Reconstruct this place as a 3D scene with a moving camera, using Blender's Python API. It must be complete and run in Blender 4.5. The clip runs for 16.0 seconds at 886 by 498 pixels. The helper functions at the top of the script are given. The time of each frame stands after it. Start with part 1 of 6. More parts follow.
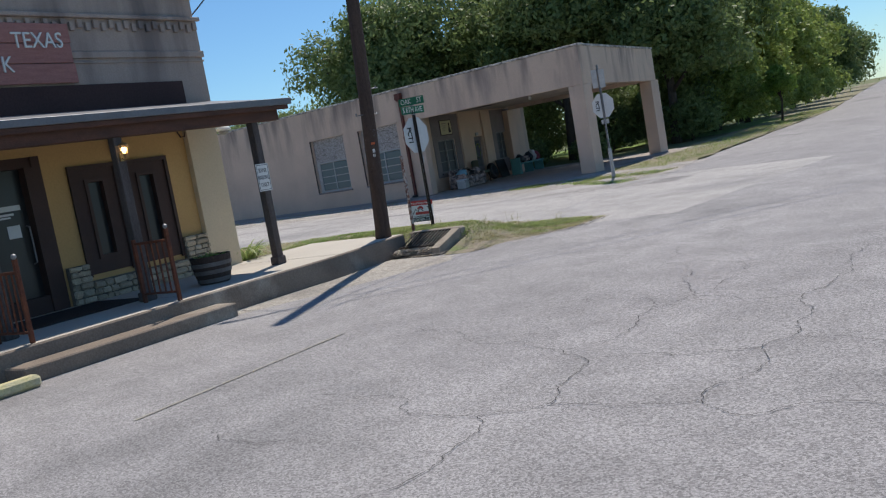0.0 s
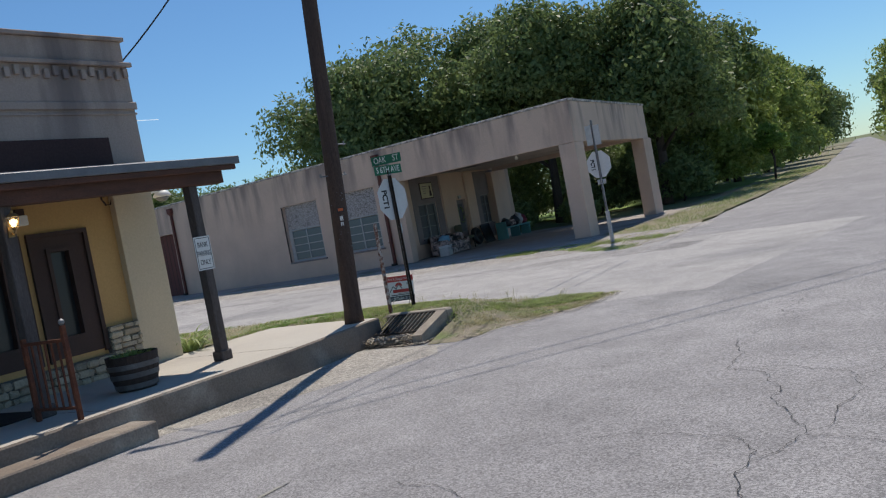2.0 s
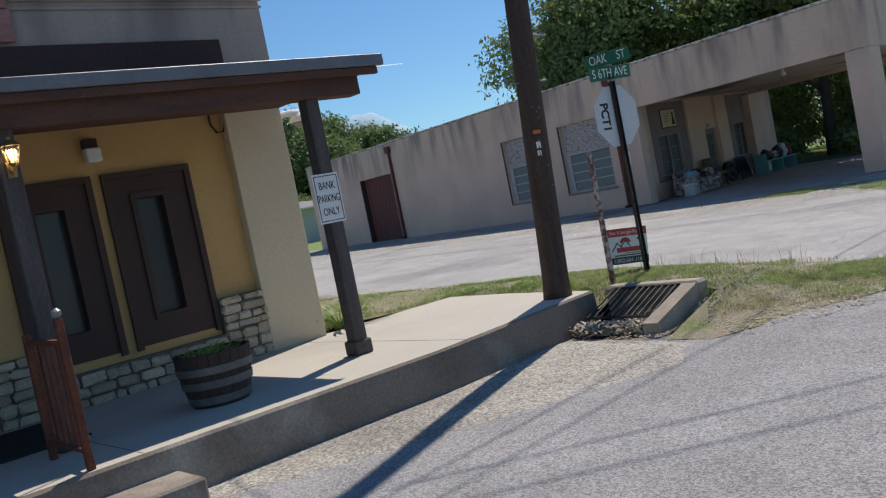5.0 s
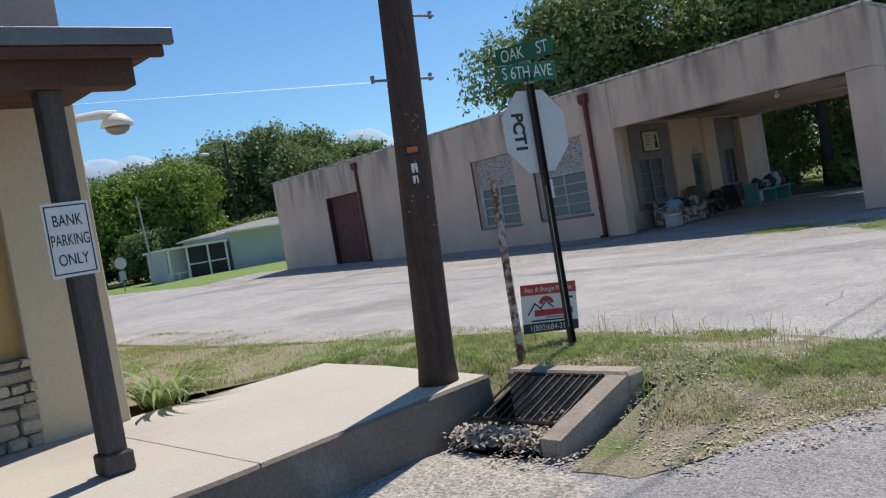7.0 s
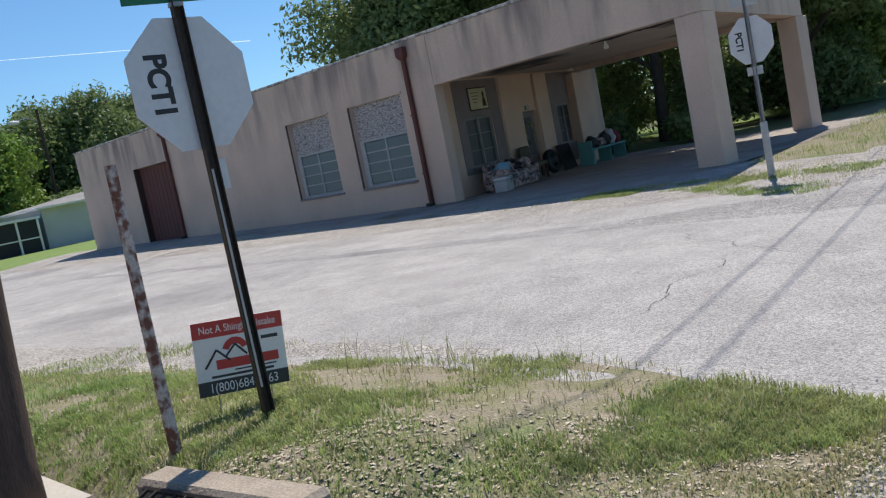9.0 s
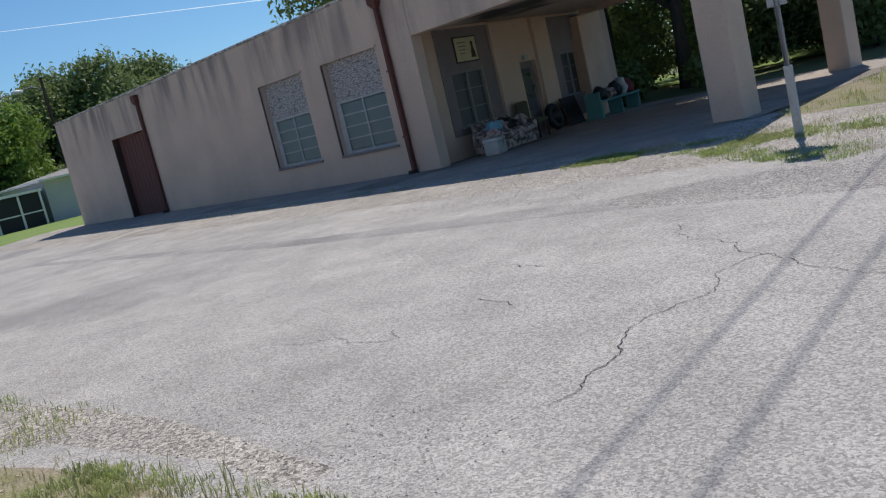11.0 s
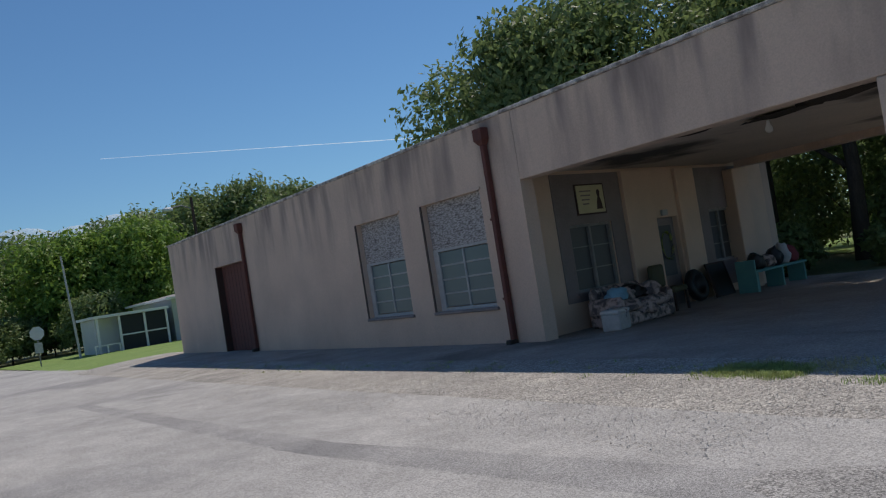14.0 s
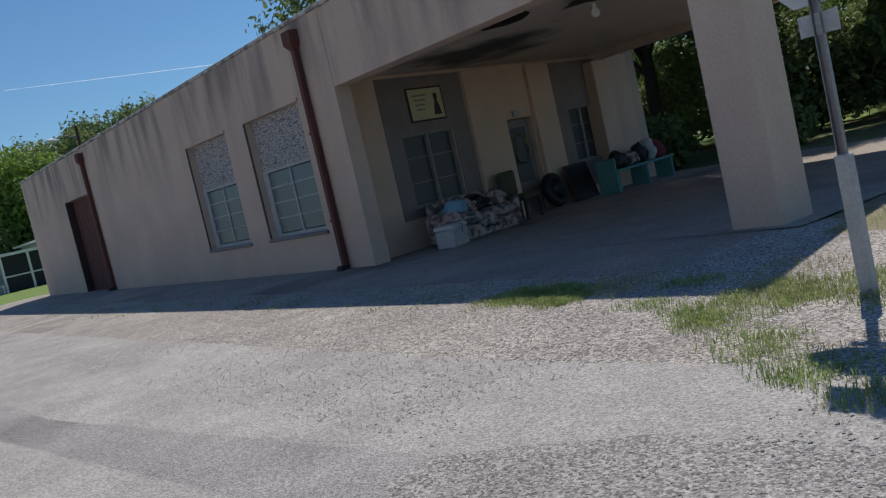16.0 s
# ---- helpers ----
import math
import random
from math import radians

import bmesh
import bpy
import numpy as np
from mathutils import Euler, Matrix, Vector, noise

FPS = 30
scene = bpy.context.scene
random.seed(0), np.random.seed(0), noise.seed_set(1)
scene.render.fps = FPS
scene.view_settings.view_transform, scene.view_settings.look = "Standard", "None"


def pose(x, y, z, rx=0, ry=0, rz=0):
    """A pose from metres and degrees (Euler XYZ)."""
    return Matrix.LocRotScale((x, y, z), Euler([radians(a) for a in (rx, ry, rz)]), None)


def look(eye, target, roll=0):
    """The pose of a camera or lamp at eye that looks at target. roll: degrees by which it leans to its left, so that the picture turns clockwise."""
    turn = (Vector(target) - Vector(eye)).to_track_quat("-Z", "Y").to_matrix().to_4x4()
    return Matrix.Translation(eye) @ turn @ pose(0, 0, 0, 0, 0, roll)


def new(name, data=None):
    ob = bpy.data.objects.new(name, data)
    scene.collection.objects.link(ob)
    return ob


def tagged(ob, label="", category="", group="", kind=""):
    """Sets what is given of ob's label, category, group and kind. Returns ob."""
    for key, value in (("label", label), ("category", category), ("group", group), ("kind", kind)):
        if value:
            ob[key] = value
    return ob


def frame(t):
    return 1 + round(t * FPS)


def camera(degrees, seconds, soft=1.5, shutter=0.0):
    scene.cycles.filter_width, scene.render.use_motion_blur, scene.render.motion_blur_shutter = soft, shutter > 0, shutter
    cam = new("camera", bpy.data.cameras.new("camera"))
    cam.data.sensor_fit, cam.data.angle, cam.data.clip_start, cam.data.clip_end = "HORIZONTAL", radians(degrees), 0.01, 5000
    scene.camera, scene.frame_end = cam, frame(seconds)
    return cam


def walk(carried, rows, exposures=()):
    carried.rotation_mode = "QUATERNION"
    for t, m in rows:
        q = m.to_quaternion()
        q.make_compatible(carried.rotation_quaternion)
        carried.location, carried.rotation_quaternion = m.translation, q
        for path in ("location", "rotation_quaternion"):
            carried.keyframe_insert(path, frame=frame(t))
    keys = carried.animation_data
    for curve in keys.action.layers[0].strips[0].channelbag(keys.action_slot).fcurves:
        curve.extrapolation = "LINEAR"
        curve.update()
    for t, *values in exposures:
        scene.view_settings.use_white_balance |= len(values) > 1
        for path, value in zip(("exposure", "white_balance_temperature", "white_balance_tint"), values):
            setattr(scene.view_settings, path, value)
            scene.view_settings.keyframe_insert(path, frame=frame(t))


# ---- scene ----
cam = camera(52.9, 16.0, soft=1.2)
PATH = [
    (0, (0.003, 0.175, 1.501), (-1.325, 1.655, 1.292), -10.0),
    (0.5, (-0.459, 0.705, 1.656), (-1.797, 2.182, 1.49), -8.4),
    (1, (-0.884, 1.18, 1.629), (-2.143, 2.727, 1.484), -9.0),
    (1.5, (-1.166, 1.543, 1.528), (-2.413, 3.104, 1.439), -9.7),
    (2, (-1.612, 2.031, 1.554), (-2.896, 3.562, 1.476), -10.7),
    (2.5, (-2.07, 2.561, 1.515), (-3.443, 4.01, 1.398), -12.2),
    (3, (-2.594, 3.009, 1.485), (-4.031, 4.395, 1.366), -12.1),
    (3.5, (-2.985, 3.527, 1.475), (-4.463, 4.867, 1.333), -11.7),
    (4, (-3.467, 3.984, 1.438), (-5.018, 5.24, 1.297), -12.2),
    (4.2, (-3.583, 4.21, 1.43), (-5.159, 5.432, 1.28), -12.3),
    (6.3, (-5.106, 6.389, 1.441), (-6.813, 7.429, 1.396), -10.3),
    (6.5, (-5.213, 6.709, 1.422), (-6.885, 7.805, 1.368), -10.4),
    (7, (-5.506, 7.219, 1.409), (-7.148, 8.358, 1.335), -9.7),
    (7.5, (-5.79, 7.806, 1.399), (-7.316, 9.091, 1.254), -10.8),
    (8, (-6.087, 8.36, 1.412), (-7.614, 9.641, 1.246), -11.1),
    (8.5, (-6.357, 8.883, 1.409), (-7.859, 10.187, 1.202), -12.5),
    (9, (-6.704, 9.463, 1.377), (-8.152, 10.826, 1.16), -11.4),
    (9.2, (-6.822, 9.758, 1.367), (-8.258, 11.134, 1.155), -10.5),
    (11.3, (-7.926, 12.218, 1.269), (-9.439, 13.489, 0.959), -13.6),
    (11.5, (-8.066, 12.438, 1.256), (-9.591, 13.694, 0.944), -13.2),
    (12, (-8.425, 12.959, 1.298), (-9.985, 14.172, 0.986), -14.1),
    (12.5, (-8.948, 13.308, 1.475), (-10.63, 14.376, 1.29), -10.7),
    (13, (-9.289, 13.742, 1.528), (-11.008, 14.763, 1.478), -8.7),
    (13.5, (-9.546, 14.211, 1.512), (-11.282, 15.204, 1.549), -7.2),
    (14, (-9.836, 14.785, 1.468), (-11.51, 15.877, 1.529), -9.0),
    (14.5, (-9.956, 15.384, 1.466), (-11.616, 16.499, 1.503), -10.3),
    (15, (-10.14, 15.932, 1.376), (-11.783, 17.072, 1.321), -11.1),
    (15.5, (-10.03, 16.535, 1.358), (-11.636, 17.723, 1.256), -12.6),
    (16, (-10.066, 17.019, 1.258), (-11.672, 18.2, 1.093), -12.9),
]
walk(cam, [(t, look(eye, target, roll)) for t, eye, target, roll in PATH],
     exposures=[(0, 0.28), (2.5, 0.12), (4.0, 0.15), (6.5, 0.36), (9.0, 0.45), (11.5, 0.1), (12.5, -0.05), (13.5, -0.18), (14.5, -0.08), (16, -0.04)])

# ---- light ----
world = bpy.data.worlds.new("sky")
scene.world = world
world.use_nodes = True
wn = world.node_tree
sky = wn.nodes.new("ShaderNodeTexSky")
sky.sky_type = "NISHITA"
sky.sun_disc = False
sky.sun_elevation = radians(57.9)
sky.sun_rotation = radians(-27.7)
sky.air_density, sky.dust_density, sky.ozone_density = 1.0, 0.0, 3.0
wn.nodes["Background"].inputs["Strength"].default_value = 0.08
tint = wn.nodes.new("ShaderNodeVectorMath")
tint.operation = "MULTIPLY"
tint.inputs[1].default_value = (0.69, 0.94, 1.12)
wn.links.new(sky.outputs[0], tint.inputs[0])
wn.links.new(tint.outputs[0], wn.nodes["Background"].inputs["Color"])
sun_lamp = new("sun", bpy.data.lights.new("sun", "SUN"))
sun_lamp.data.energy, sun_lamp.data.angle, sun_lamp.data.color = 3.7, radians(0.55), (1.0, 0.925, 0.83)
sun_lamp.matrix_world = look((-29, 55.5, 100), (0, 0, 0))


# ---- materials ----
def material(name, colour, rough=0.85, metal=0.0, second=None, scale=4.0, fine=60.0, spread=0.5, bump=0.2, grain=0.12, third=None, stretch=(1, 1, 1), fresh=0.0):
    """A base colour with patches of a second one, fine grain, and relief, at world scale."""
    m = bpy.data.materials.new(name)
    m.use_nodes = True
    t = m.node_tree
    b = t.nodes["Principled BSDF"]
    b.inputs["Roughness"].default_value, b.inputs["Metallic"].default_value = rough, metal
    b.inputs["Specular IOR Level"].default_value = 0.3
    pos = t.nodes.new("ShaderNodeNewGeometry")
    mp = t.nodes.new("ShaderNodeMapping")
    mp.inputs["Scale"].default_value = stretch
    t.links.new(pos.outputs["Position"], mp.inputs["Vector"])

    def nz(sc, detail=4.0):
        n = t.nodes.new("ShaderNodeTexNoise")
        n.inputs["Scale"].default_value, n.inputs["Detail"].default_value = sc, detail
        t.links.new(mp.outputs[0], n.inputs["Vector"])
        return n.outputs["Fac"]

    def mix(fac, a, c):
        n = t.nodes.new("ShaderNodeMix")
        n.data_type = "RGBA"
        for sock, v in ((n.inputs[0], fac), (n.inputs[6], a), (n.inputs[7], c)):
            if isinstance(v, bpy.types.NodeSocket):
                t.links.new(v, sock)
            else:
                sock.default_value = (*v, 1) if isinstance(v, tuple) else v
        return n.outputs[2]

    def ramp(fac, lo, hi):
        n = t.nodes.new("ShaderNodeMapRange")
        n.inputs[1].default_value, n.inputs[2].default_value = lo, hi
        t.links.new(fac, n.inputs[0])
        return n.outputs[0]

    second = second or tuple(c * 0.75 for c in colour)
    big = nz(scale)
    col = mix(ramp(big, 0.5 - spread / 2, 0.5 + spread / 2), colour, second)
    if third:
        col = mix(ramp(nz(scale * 0.37 + 0.11, 6), 0.56, 0.68), col, third)
    small = nz(fine, 2.0)
    g = ramp(small, 0.3, 0.7)
    mul = t.nodes.new("ShaderNodeMath")
    mul.operation = "MULTIPLY_ADD"
    t.links.new(g, mul.inputs[0])
    mul.inputs[1].default_value, mul.inputs[2].default_value = 2 * grain, 1 - grain
    col2 = t.nodes.new("ShaderNodeVectorMath")
    col2.operation = "SCALE"
    t.links.new(col, col2.inputs[0])
    t.links.new(mul.outputs[0], col2.inputs["Scale"])
    out = col2.outputs[0]
    if fresh:
        oi = t.nodes.new("ShaderNodeObjectInfo")
        v = t.nodes.new("ShaderNodeMath")
        v.operation = "MULTIPLY_ADD"
        t.links.new(oi.outputs["Random"], v.inputs[0])
        v.inputs[1].default_value, v.inputs[2].default_value = 2 * fresh, 1 - fresh
        c3 = t.nodes.new("ShaderNodeVectorMath")
        c3.operation = "SCALE"
        t.links.new(out, c3.inputs[0])
        t.links.new(v.outputs[0], c3.inputs["Scale"])
        out = c3.outputs[0]
    t.links.new(out, b.inputs["Base Color"])
    if bump:
        bp = t.nodes.new("ShaderNodeBump")
        bp.inputs["Strength"].default_value, bp.inputs["Distance"].default_value = bump, 0.01
        t.links.new(small, bp.inputs["Height"])
        t.links.new(bp.outputs[0], b.inputs["Normal"])
    return m


def paving(name, base, pale, dark, chip=110.0, patch=0.25, contrast=1.0):
    """Chip seal or gravel: speckled stones, pale and worn patches, tyre-dark streaks, a few wandering cracks."""
    m = material(name, base, 0.9, scale=patch, second=pale, fine=chip, spread=0.35, bump=0.5 * contrast, grain=0.3 * contrast, third=dark)
    t = m.node_tree
    b = t.nodes["Principled BSDF"]
    src = b.inputs["Base Color"].links[0].from_socket
    pos = t.nodes.new("ShaderNodeNewGeometry")
    vor = t.nodes.new("ShaderNodeTexVoronoi")
    vor.inputs["Scale"].default_value = chip * 0.5
    t.links.new(pos.outputs["Position"], vor.inputs["Vector"])
    hsv = t.nodes.new("ShaderNodeSeparateColor")
    t.links.new(vor.outputs["Color"], hsv.inputs[0])
    mr = t.nodes.new("ShaderNodeMapRange")
    mr.inputs[1].default_value, mr.inputs[2].default_value, mr.inputs[3].default_value, mr.inputs[4].default_value = 0, 1, 1 - 0.48 * contrast, 1 + 0.42 * contrast
    t.links.new(hsv.outputs[0], mr.inputs[0])
    sc = t.nodes.new("ShaderNodeVectorMath")
    sc.operation = "SCALE"
    t.links.new(src, sc.inputs[0])
    t.links.new(mr.outputs[0], sc.inputs["Scale"])
    out = sc.outputs[0]
    # medium mottling, so that wear shows at a metre's scale too
    n2 = t.nodes.new("ShaderNodeTexNoise")
    n2.inputs["Scale"].default_value, n2.inputs["Detail"].default_value = 1.7, 8
    t.links.new(pos.outputs["Position"], n2.inputs["Vector"])
    mr2 = t.nodes.new("ShaderNodeMapRange")
    mr2.inputs[1].default_value, mr2.inputs[2].default_value, mr2.inputs[3].default_value, mr2.inputs[4].default_value = 0.3, 0.7, 0.86, 1.12
    t.links.new(n2.outputs["Fac"], mr2.inputs[0])
    sc2 = t.nodes.new("ShaderNodeVectorMath")
    sc2.operation = "SCALE"
    t.links.new(out, sc2.inputs[0])
    t.links.new(mr2.outputs[0], sc2.inputs["Scale"])
    t.links.new(sc2.outputs[0], b.inputs["Base Color"])
    return m


def plain(name, colour, rough=0.5, metal=0.0, emit=0.0):
    m = bpy.data.materials.new(name)
    m.use_nodes = True
    b = m.node_tree.nodes["Principled BSDF"]
    b.inputs["Base Color"].default_value = (*colour, 1)
    b.inputs["Roughness"].default_value, b.inputs["Metallic"].default_value = rough, metal
    if emit:
        b.inputs["Emission Color"].default_value, b.inputs["Emission Strength"].default_value = (*colour, 1), emit
    return m


def stucco(name, colour, streak, patch):
    """Painted render with rain streaks that run down, and faded patches."""
    m = material(name, colour, 0.9, second=patch, scale=0.9, fine=45, spread=0.5, bump=0.35, grain=0.07)
    t = m.node_tree
    b = t.nodes["Principled BSDF"]
    src = b.inputs["Base Color"].links[0].from_socket
    pos = t.nodes.new("ShaderNodeNewGeometry")
    mp = t.nodes.new("ShaderNodeMapping")
    mp.inputs["Scale"].default_value = (2.1, 2.1, 0.4)
    t.links.new(pos.outputs["Position"], mp.inputs["Vector"])
    n = t.nodes.new("ShaderNodeTexNoise")
    n.inputs["Scale"].default_value, n.inputs["Detail"].default_value = 1.0, 6
    t.links.new(mp.outputs[0], n.inputs["Vector"])
    mr = t.nodes.new("ShaderNodeMapRange")
    mr.inputs[1].default_value, mr.inputs[2].default_value, mr.inputs[4].default_value = 0.44, 0.66, 0.92
    t.links.new(n.outputs["Fac"], mr.inputs[0])
    sep = t.nodes.new("ShaderNodeSeparateXYZ")
    t.links.new(pos.outputs["Position"], sep.inputs[0])
    # streaks start under the coping and thin out downwards; a splash stain lies along the foot
    up = t.nodes.new("ShaderNodeMapRange")
    up.inputs[1].default_value, up.inputs[2].default_value, up.inputs[3].default_value, up.inputs[4].default_value = 2.3, 3.9, 0.08, 1.0
    t.links.new(sep.outputs[2], up.inputs[0])
    mul = t.nodes.new("ShaderNodeMath")
    mul.operation = "MULTIPLY"
    t.links.new(mr.outputs[0], mul.inputs[0])
    t.links.new(up.outputs[0], mul.inputs[1])
    mx = t.nodes.new("ShaderNodeMix")
    mx.data_type = "RGBA"
    t.links.new(mul.outputs[0], mx.inputs[0])
    t.links.new(src, mx.inputs[6])
    mx.inputs[7].default_value = (*streak, 1)
    t.links.new(mx.outputs[2], b.inputs["Base Color"])
    return m


def leafy(name, a, c):
    m = material(name, a, 0.55, second=c, scale=0.5, fine=9, spread=0.4, bump=0, grain=0.35)
    t = m.node_tree
    b = t.nodes["Principled BSDF"]
    tr = t.nodes.new("ShaderNodeBsdfTranslucent")
    mx = t.nodes.new("ShaderNodeMixShader")
    mx.inputs[0].default_value = 0.4
    t.links.new(b.inputs["Base Color"].links[0].from_socket, tr.inputs["Color"])
    t.links.new(b.outputs[0], mx.inputs[1])
    t.links.new(tr.outputs[0], mx.inputs[2])
    t.links.new(mx.outputs[0], t.nodes["Material Output"].inputs["Surface"])
    return m


def glass(name, tint, rough=0.08):
    m = plain(name, tint, rough)
    m.node_tree.nodes["Principled BSDF"].inputs["Specular IOR Level"].default_value = 0.6
    return m


ASPHALT = paving("chip_seal", (0.275, 0.263, 0.262), (0.335, 0.322, 0.318), (0.215, 0.208, 0.208), 190, patch=0.22, contrast=0.9)
PALE_ROAD = paving("pale_chip_seal", (0.35, 0.335, 0.322), (0.42, 0.40, 0.382), (0.28, 0.27, 0.266), 190, patch=0.3, contrast=0.8)
GRAVEL = paving("limestone_gravel", (0.33, 0.305, 0.28), (0.40, 0.372, 0.336), (0.25, 0.234, 0.215), 120, patch=0.8, contrast=1.3)
FLOOR_OLD = paving("worn_concrete", (0.31, 0.275, 0.245), (0.36, 0.32, 0.285), (0.21, 0.187, 0.165), 120, patch=0.5, contrast=0.6)
EARTH = material("dry_earth_and_grass", (0.20, 0.195, 0.10), 0.95, second=(0.28, 0.235, 0.18), scale=3.4, fine=70, spread=0.3, bump=0.6, grain=0.42, third=(0.17, 0.20, 0.08))
LAWN = material("lawn", (0.14, 0.22, 0.05), 0.95, second=(0.20, 0.27, 0.08), scale=0.6, fine=25, grain=0.3, bump=0.5)
FAR_GROUND = material("far_ground", (0.11, 0.15, 0.05), 0.95, second=(0.20, 0.19, 0.10), scale=0.15, fine=12, grain=0.3)
CONCRETE = material("sidewalk_concrete", (0.47, 0.43, 0.37), 0.9, second=(0.53, 0.49, 0.42), scale=1.1, fine=70, spread=0.6, bump=0.15, grain=0.08, third=(0.43, 0.39, 0.34))
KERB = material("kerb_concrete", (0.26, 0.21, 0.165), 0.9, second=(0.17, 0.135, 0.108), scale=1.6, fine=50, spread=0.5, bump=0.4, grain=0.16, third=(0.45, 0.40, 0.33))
WALL_TAN = stucco("tan_stucco", (0.66, 0.505, 0.405), (0.255, 0.20, 0.18), (0.54, 0.415, 0.335))
COPING = material("peeling_coping", (0.55, 0.52, 0.49), 0.9, second=(0.22, 0.20, 0.19), scale=7, fine=60, spread=0.25, bump=0.5, grain=0.2)
PORCH_PAINT = material("cream_stucco", (0.70, 0.52, 0.40), 0.9, second=(0.61, 0.455, 0.35), scale=1.5, fine=50, bump=0.25, grain=0.06)
PORCH_GREY = material("grey_render", (0.28, 0.235, 0.23), 0.9, second=(0.22, 0.185, 0.18), scale=2, fine=40, bump=0.3, grain=0.12)
BANK_STUCCO = stucco("bank_stucco", (0.40, 0.315, 0.275), (0.20, 0.16, 0.15), (0.44, 0.35, 0.30))
CREAM = material("cream_paint", (0.66, 0.55, 0.38), 0.85, second=(0.60, 0.50, 0.35), scale=1.2, fine=40, bump=0.2, grain=0.05)
YELLOW = material("mustard_paint", (0.56, 0.36, 0.15), 0.8, second=(0.50, 0.32, 0.135), scale=1.3, fine=40, bump=0.15, grain=0.05)
BROWN = material("dark_brown_paint", (0.072, 0.041, 0.034), 0.6, second=(0.056, 0.033, 0.028), scale=2, fine=60, bump=0.1, grain=0.1)
TRANSOM = material("maroon_board", (0.068, 0.036, 0.034), 0.75, second=(0.05, 0.027, 0.027), scale=1.5, fine=40, bump=0.15, grain=0.15)
BEAM = material("weathered_brown_beam", (0.13, 0.06, 0.042), 0.8, second=(0.07, 0.04, 0.032), scale=3, fine=60, stretch=(4, 0.6, 4), bump=0.4, grain=0.25)
GREYWOOD = material("weathered_grey_wood", (0.115, 0.10, 0.095), 0.85, second=(0.07, 0.055, 0.05), scale=3, fine=50, stretch=(5, 5, 0.5), bump=0.5, grain=0.3)
POLEWOOD = material("creosoted_pole_wood", (0.105, 0.068, 0.053), 0.85, second=(0.06, 0.041, 0.034), scale=4, fine=55, stretch=(5, 5, 0.35), bump=0.6, grain=0.35)
ROOFMETAL = material("grey_metal_edge", (0.19, 0.195, 0.21), 0.5, 0.2, second=(0.14, 0.145, 0.16), scale=3, fine=40, bump=0.1, grain=0.08)
STONE = material("buff_limestone", (0.49, 0.42, 0.31), 0.9, second=(0.36, 0.30, 0.22), scale=5, fine=45, bump=0.6, grain=0.15, fresh=0.28)
MORTAR = material("mortar", (0.17, 0.15, 0.125), 0.95, fine=60, bump=0.3)
PINKBOARD = material("faded_red_boards", (0.40, 0.19, 0.165), 0.8, second=(0.31, 0.14, 0.125), scale=5, fine=40, stretch=(5, 0.5, 5), bump=0.3, grain=0.14, fresh=0.1)
WHITE = material("white_paint", (0.76, 0.76, 0.74), 0.5, second=(0.70, 0.70, 0.68), scale=3, bump=0.05, grain=0.03)
BLACKINK = plain("black_letters", (0.02, 0.02, 0.022), 0.6)
SIGNBACK = material("dull_aluminium", (0.60, 0.61, 0.62), 0.55, 0.15, second=(0.54, 0.55, 0.56), scale=3, fine=30, bump=0.03, grain=0.04)
SIGNRED = plain("sign_red", (0.45, 0.04, 0.035), 0.45)
GREEN = material("street_sign_green", (0.02, 0.16, 0.085), 0.45, second=(0.025, 0.13, 0.075), scale=8, bump=0, grain=0.05)
BLACKPOST = material("dark_sign_post", (0.035, 0.032, 0.03), 0.6, 0.3, second=(0.06, 0.045, 0.035), scale=9, fine=60, bump=0.2, grain=0.2)
STEEL = material("galvanised_steel", (0.30, 0.30, 0.31), 0.5, 0.6, second=(0.22, 0.22, 0.23), scale=6, bump=0.1, grain=0.1)
RUST = material("rusty_iron", (0.20, 0.07, 0.035), 0.85, 0.1, second=(0.10, 0.04, 0.028), scale=9, fine=70, spread=0.4, bump=0.4, grain=0.25)
RUSTWHITE = material("flaked_white_post", (0.46, 0.41, 0.38), 0.85, second=(0.16, 0.07, 0.05), scale=22, fine=70, spread=0.16, bump=0.5, grain=0.15)
DOWNPIPE = material("red_brown_downpipe", (0.15, 0.052, 0.04), 0.7, second=(0.10, 0.04, 0.035), scale=5, fine=50, stretch=(3, 3, 0.6), bump=0.2, grain=0.15)
REDDOOR = material("faded_maroon_door", (0.155, 0.062, 0.052), 0.8, second=(0.12, 0.05, 0.044), scale=1.5, fine=40, stretch=(4, 4, 0.5), bump=0.2, grain=0.12)
PEEL = material("peeling_white_board", (0.50, 0.475, 0.465), 0.85, second=(0.22, 0.20, 0.195), scale=26, fine=90, stretch=(0.5, 1, 1.6), spread=0.2, bump=0.6, grain=0.12, third=(0.15, 0.135, 0.13))
FRAMEWHITE = material("worn_white_frame", (0.47, 0.475, 0.475), 0.7, second=(0.36, 0.36, 0.36), scale=8, fine=50, bump=0.2, grain=0.1)
# worn frame white lowered to grey in place of the carport's dimness
DIMFRAME = material("shade_dimmed_frame", (0.30, 0.29, 0.28), 0.8, second=(0.22, 0.21, 0.20), scale=8, bump=0.2)
PANE = glass("painted_over_glass", (0.085, 0.12, 0.135), 0.3)
DUSTYPANE = glass("dusty_glass", (0.05, 0.05, 0.055), 0.45)
DARKPANE = glass("dark_glass", (0.025, 0.026, 0.028), 0.3)
GRASS = leafy("grass_blades", (0.24, 0.36, 0.10), (0.38, 0.40, 0.16))
DRYGRASS = leafy("dry_grass", (0.50, 0.44, 0.26), (0.36, 0.36, 0.16))
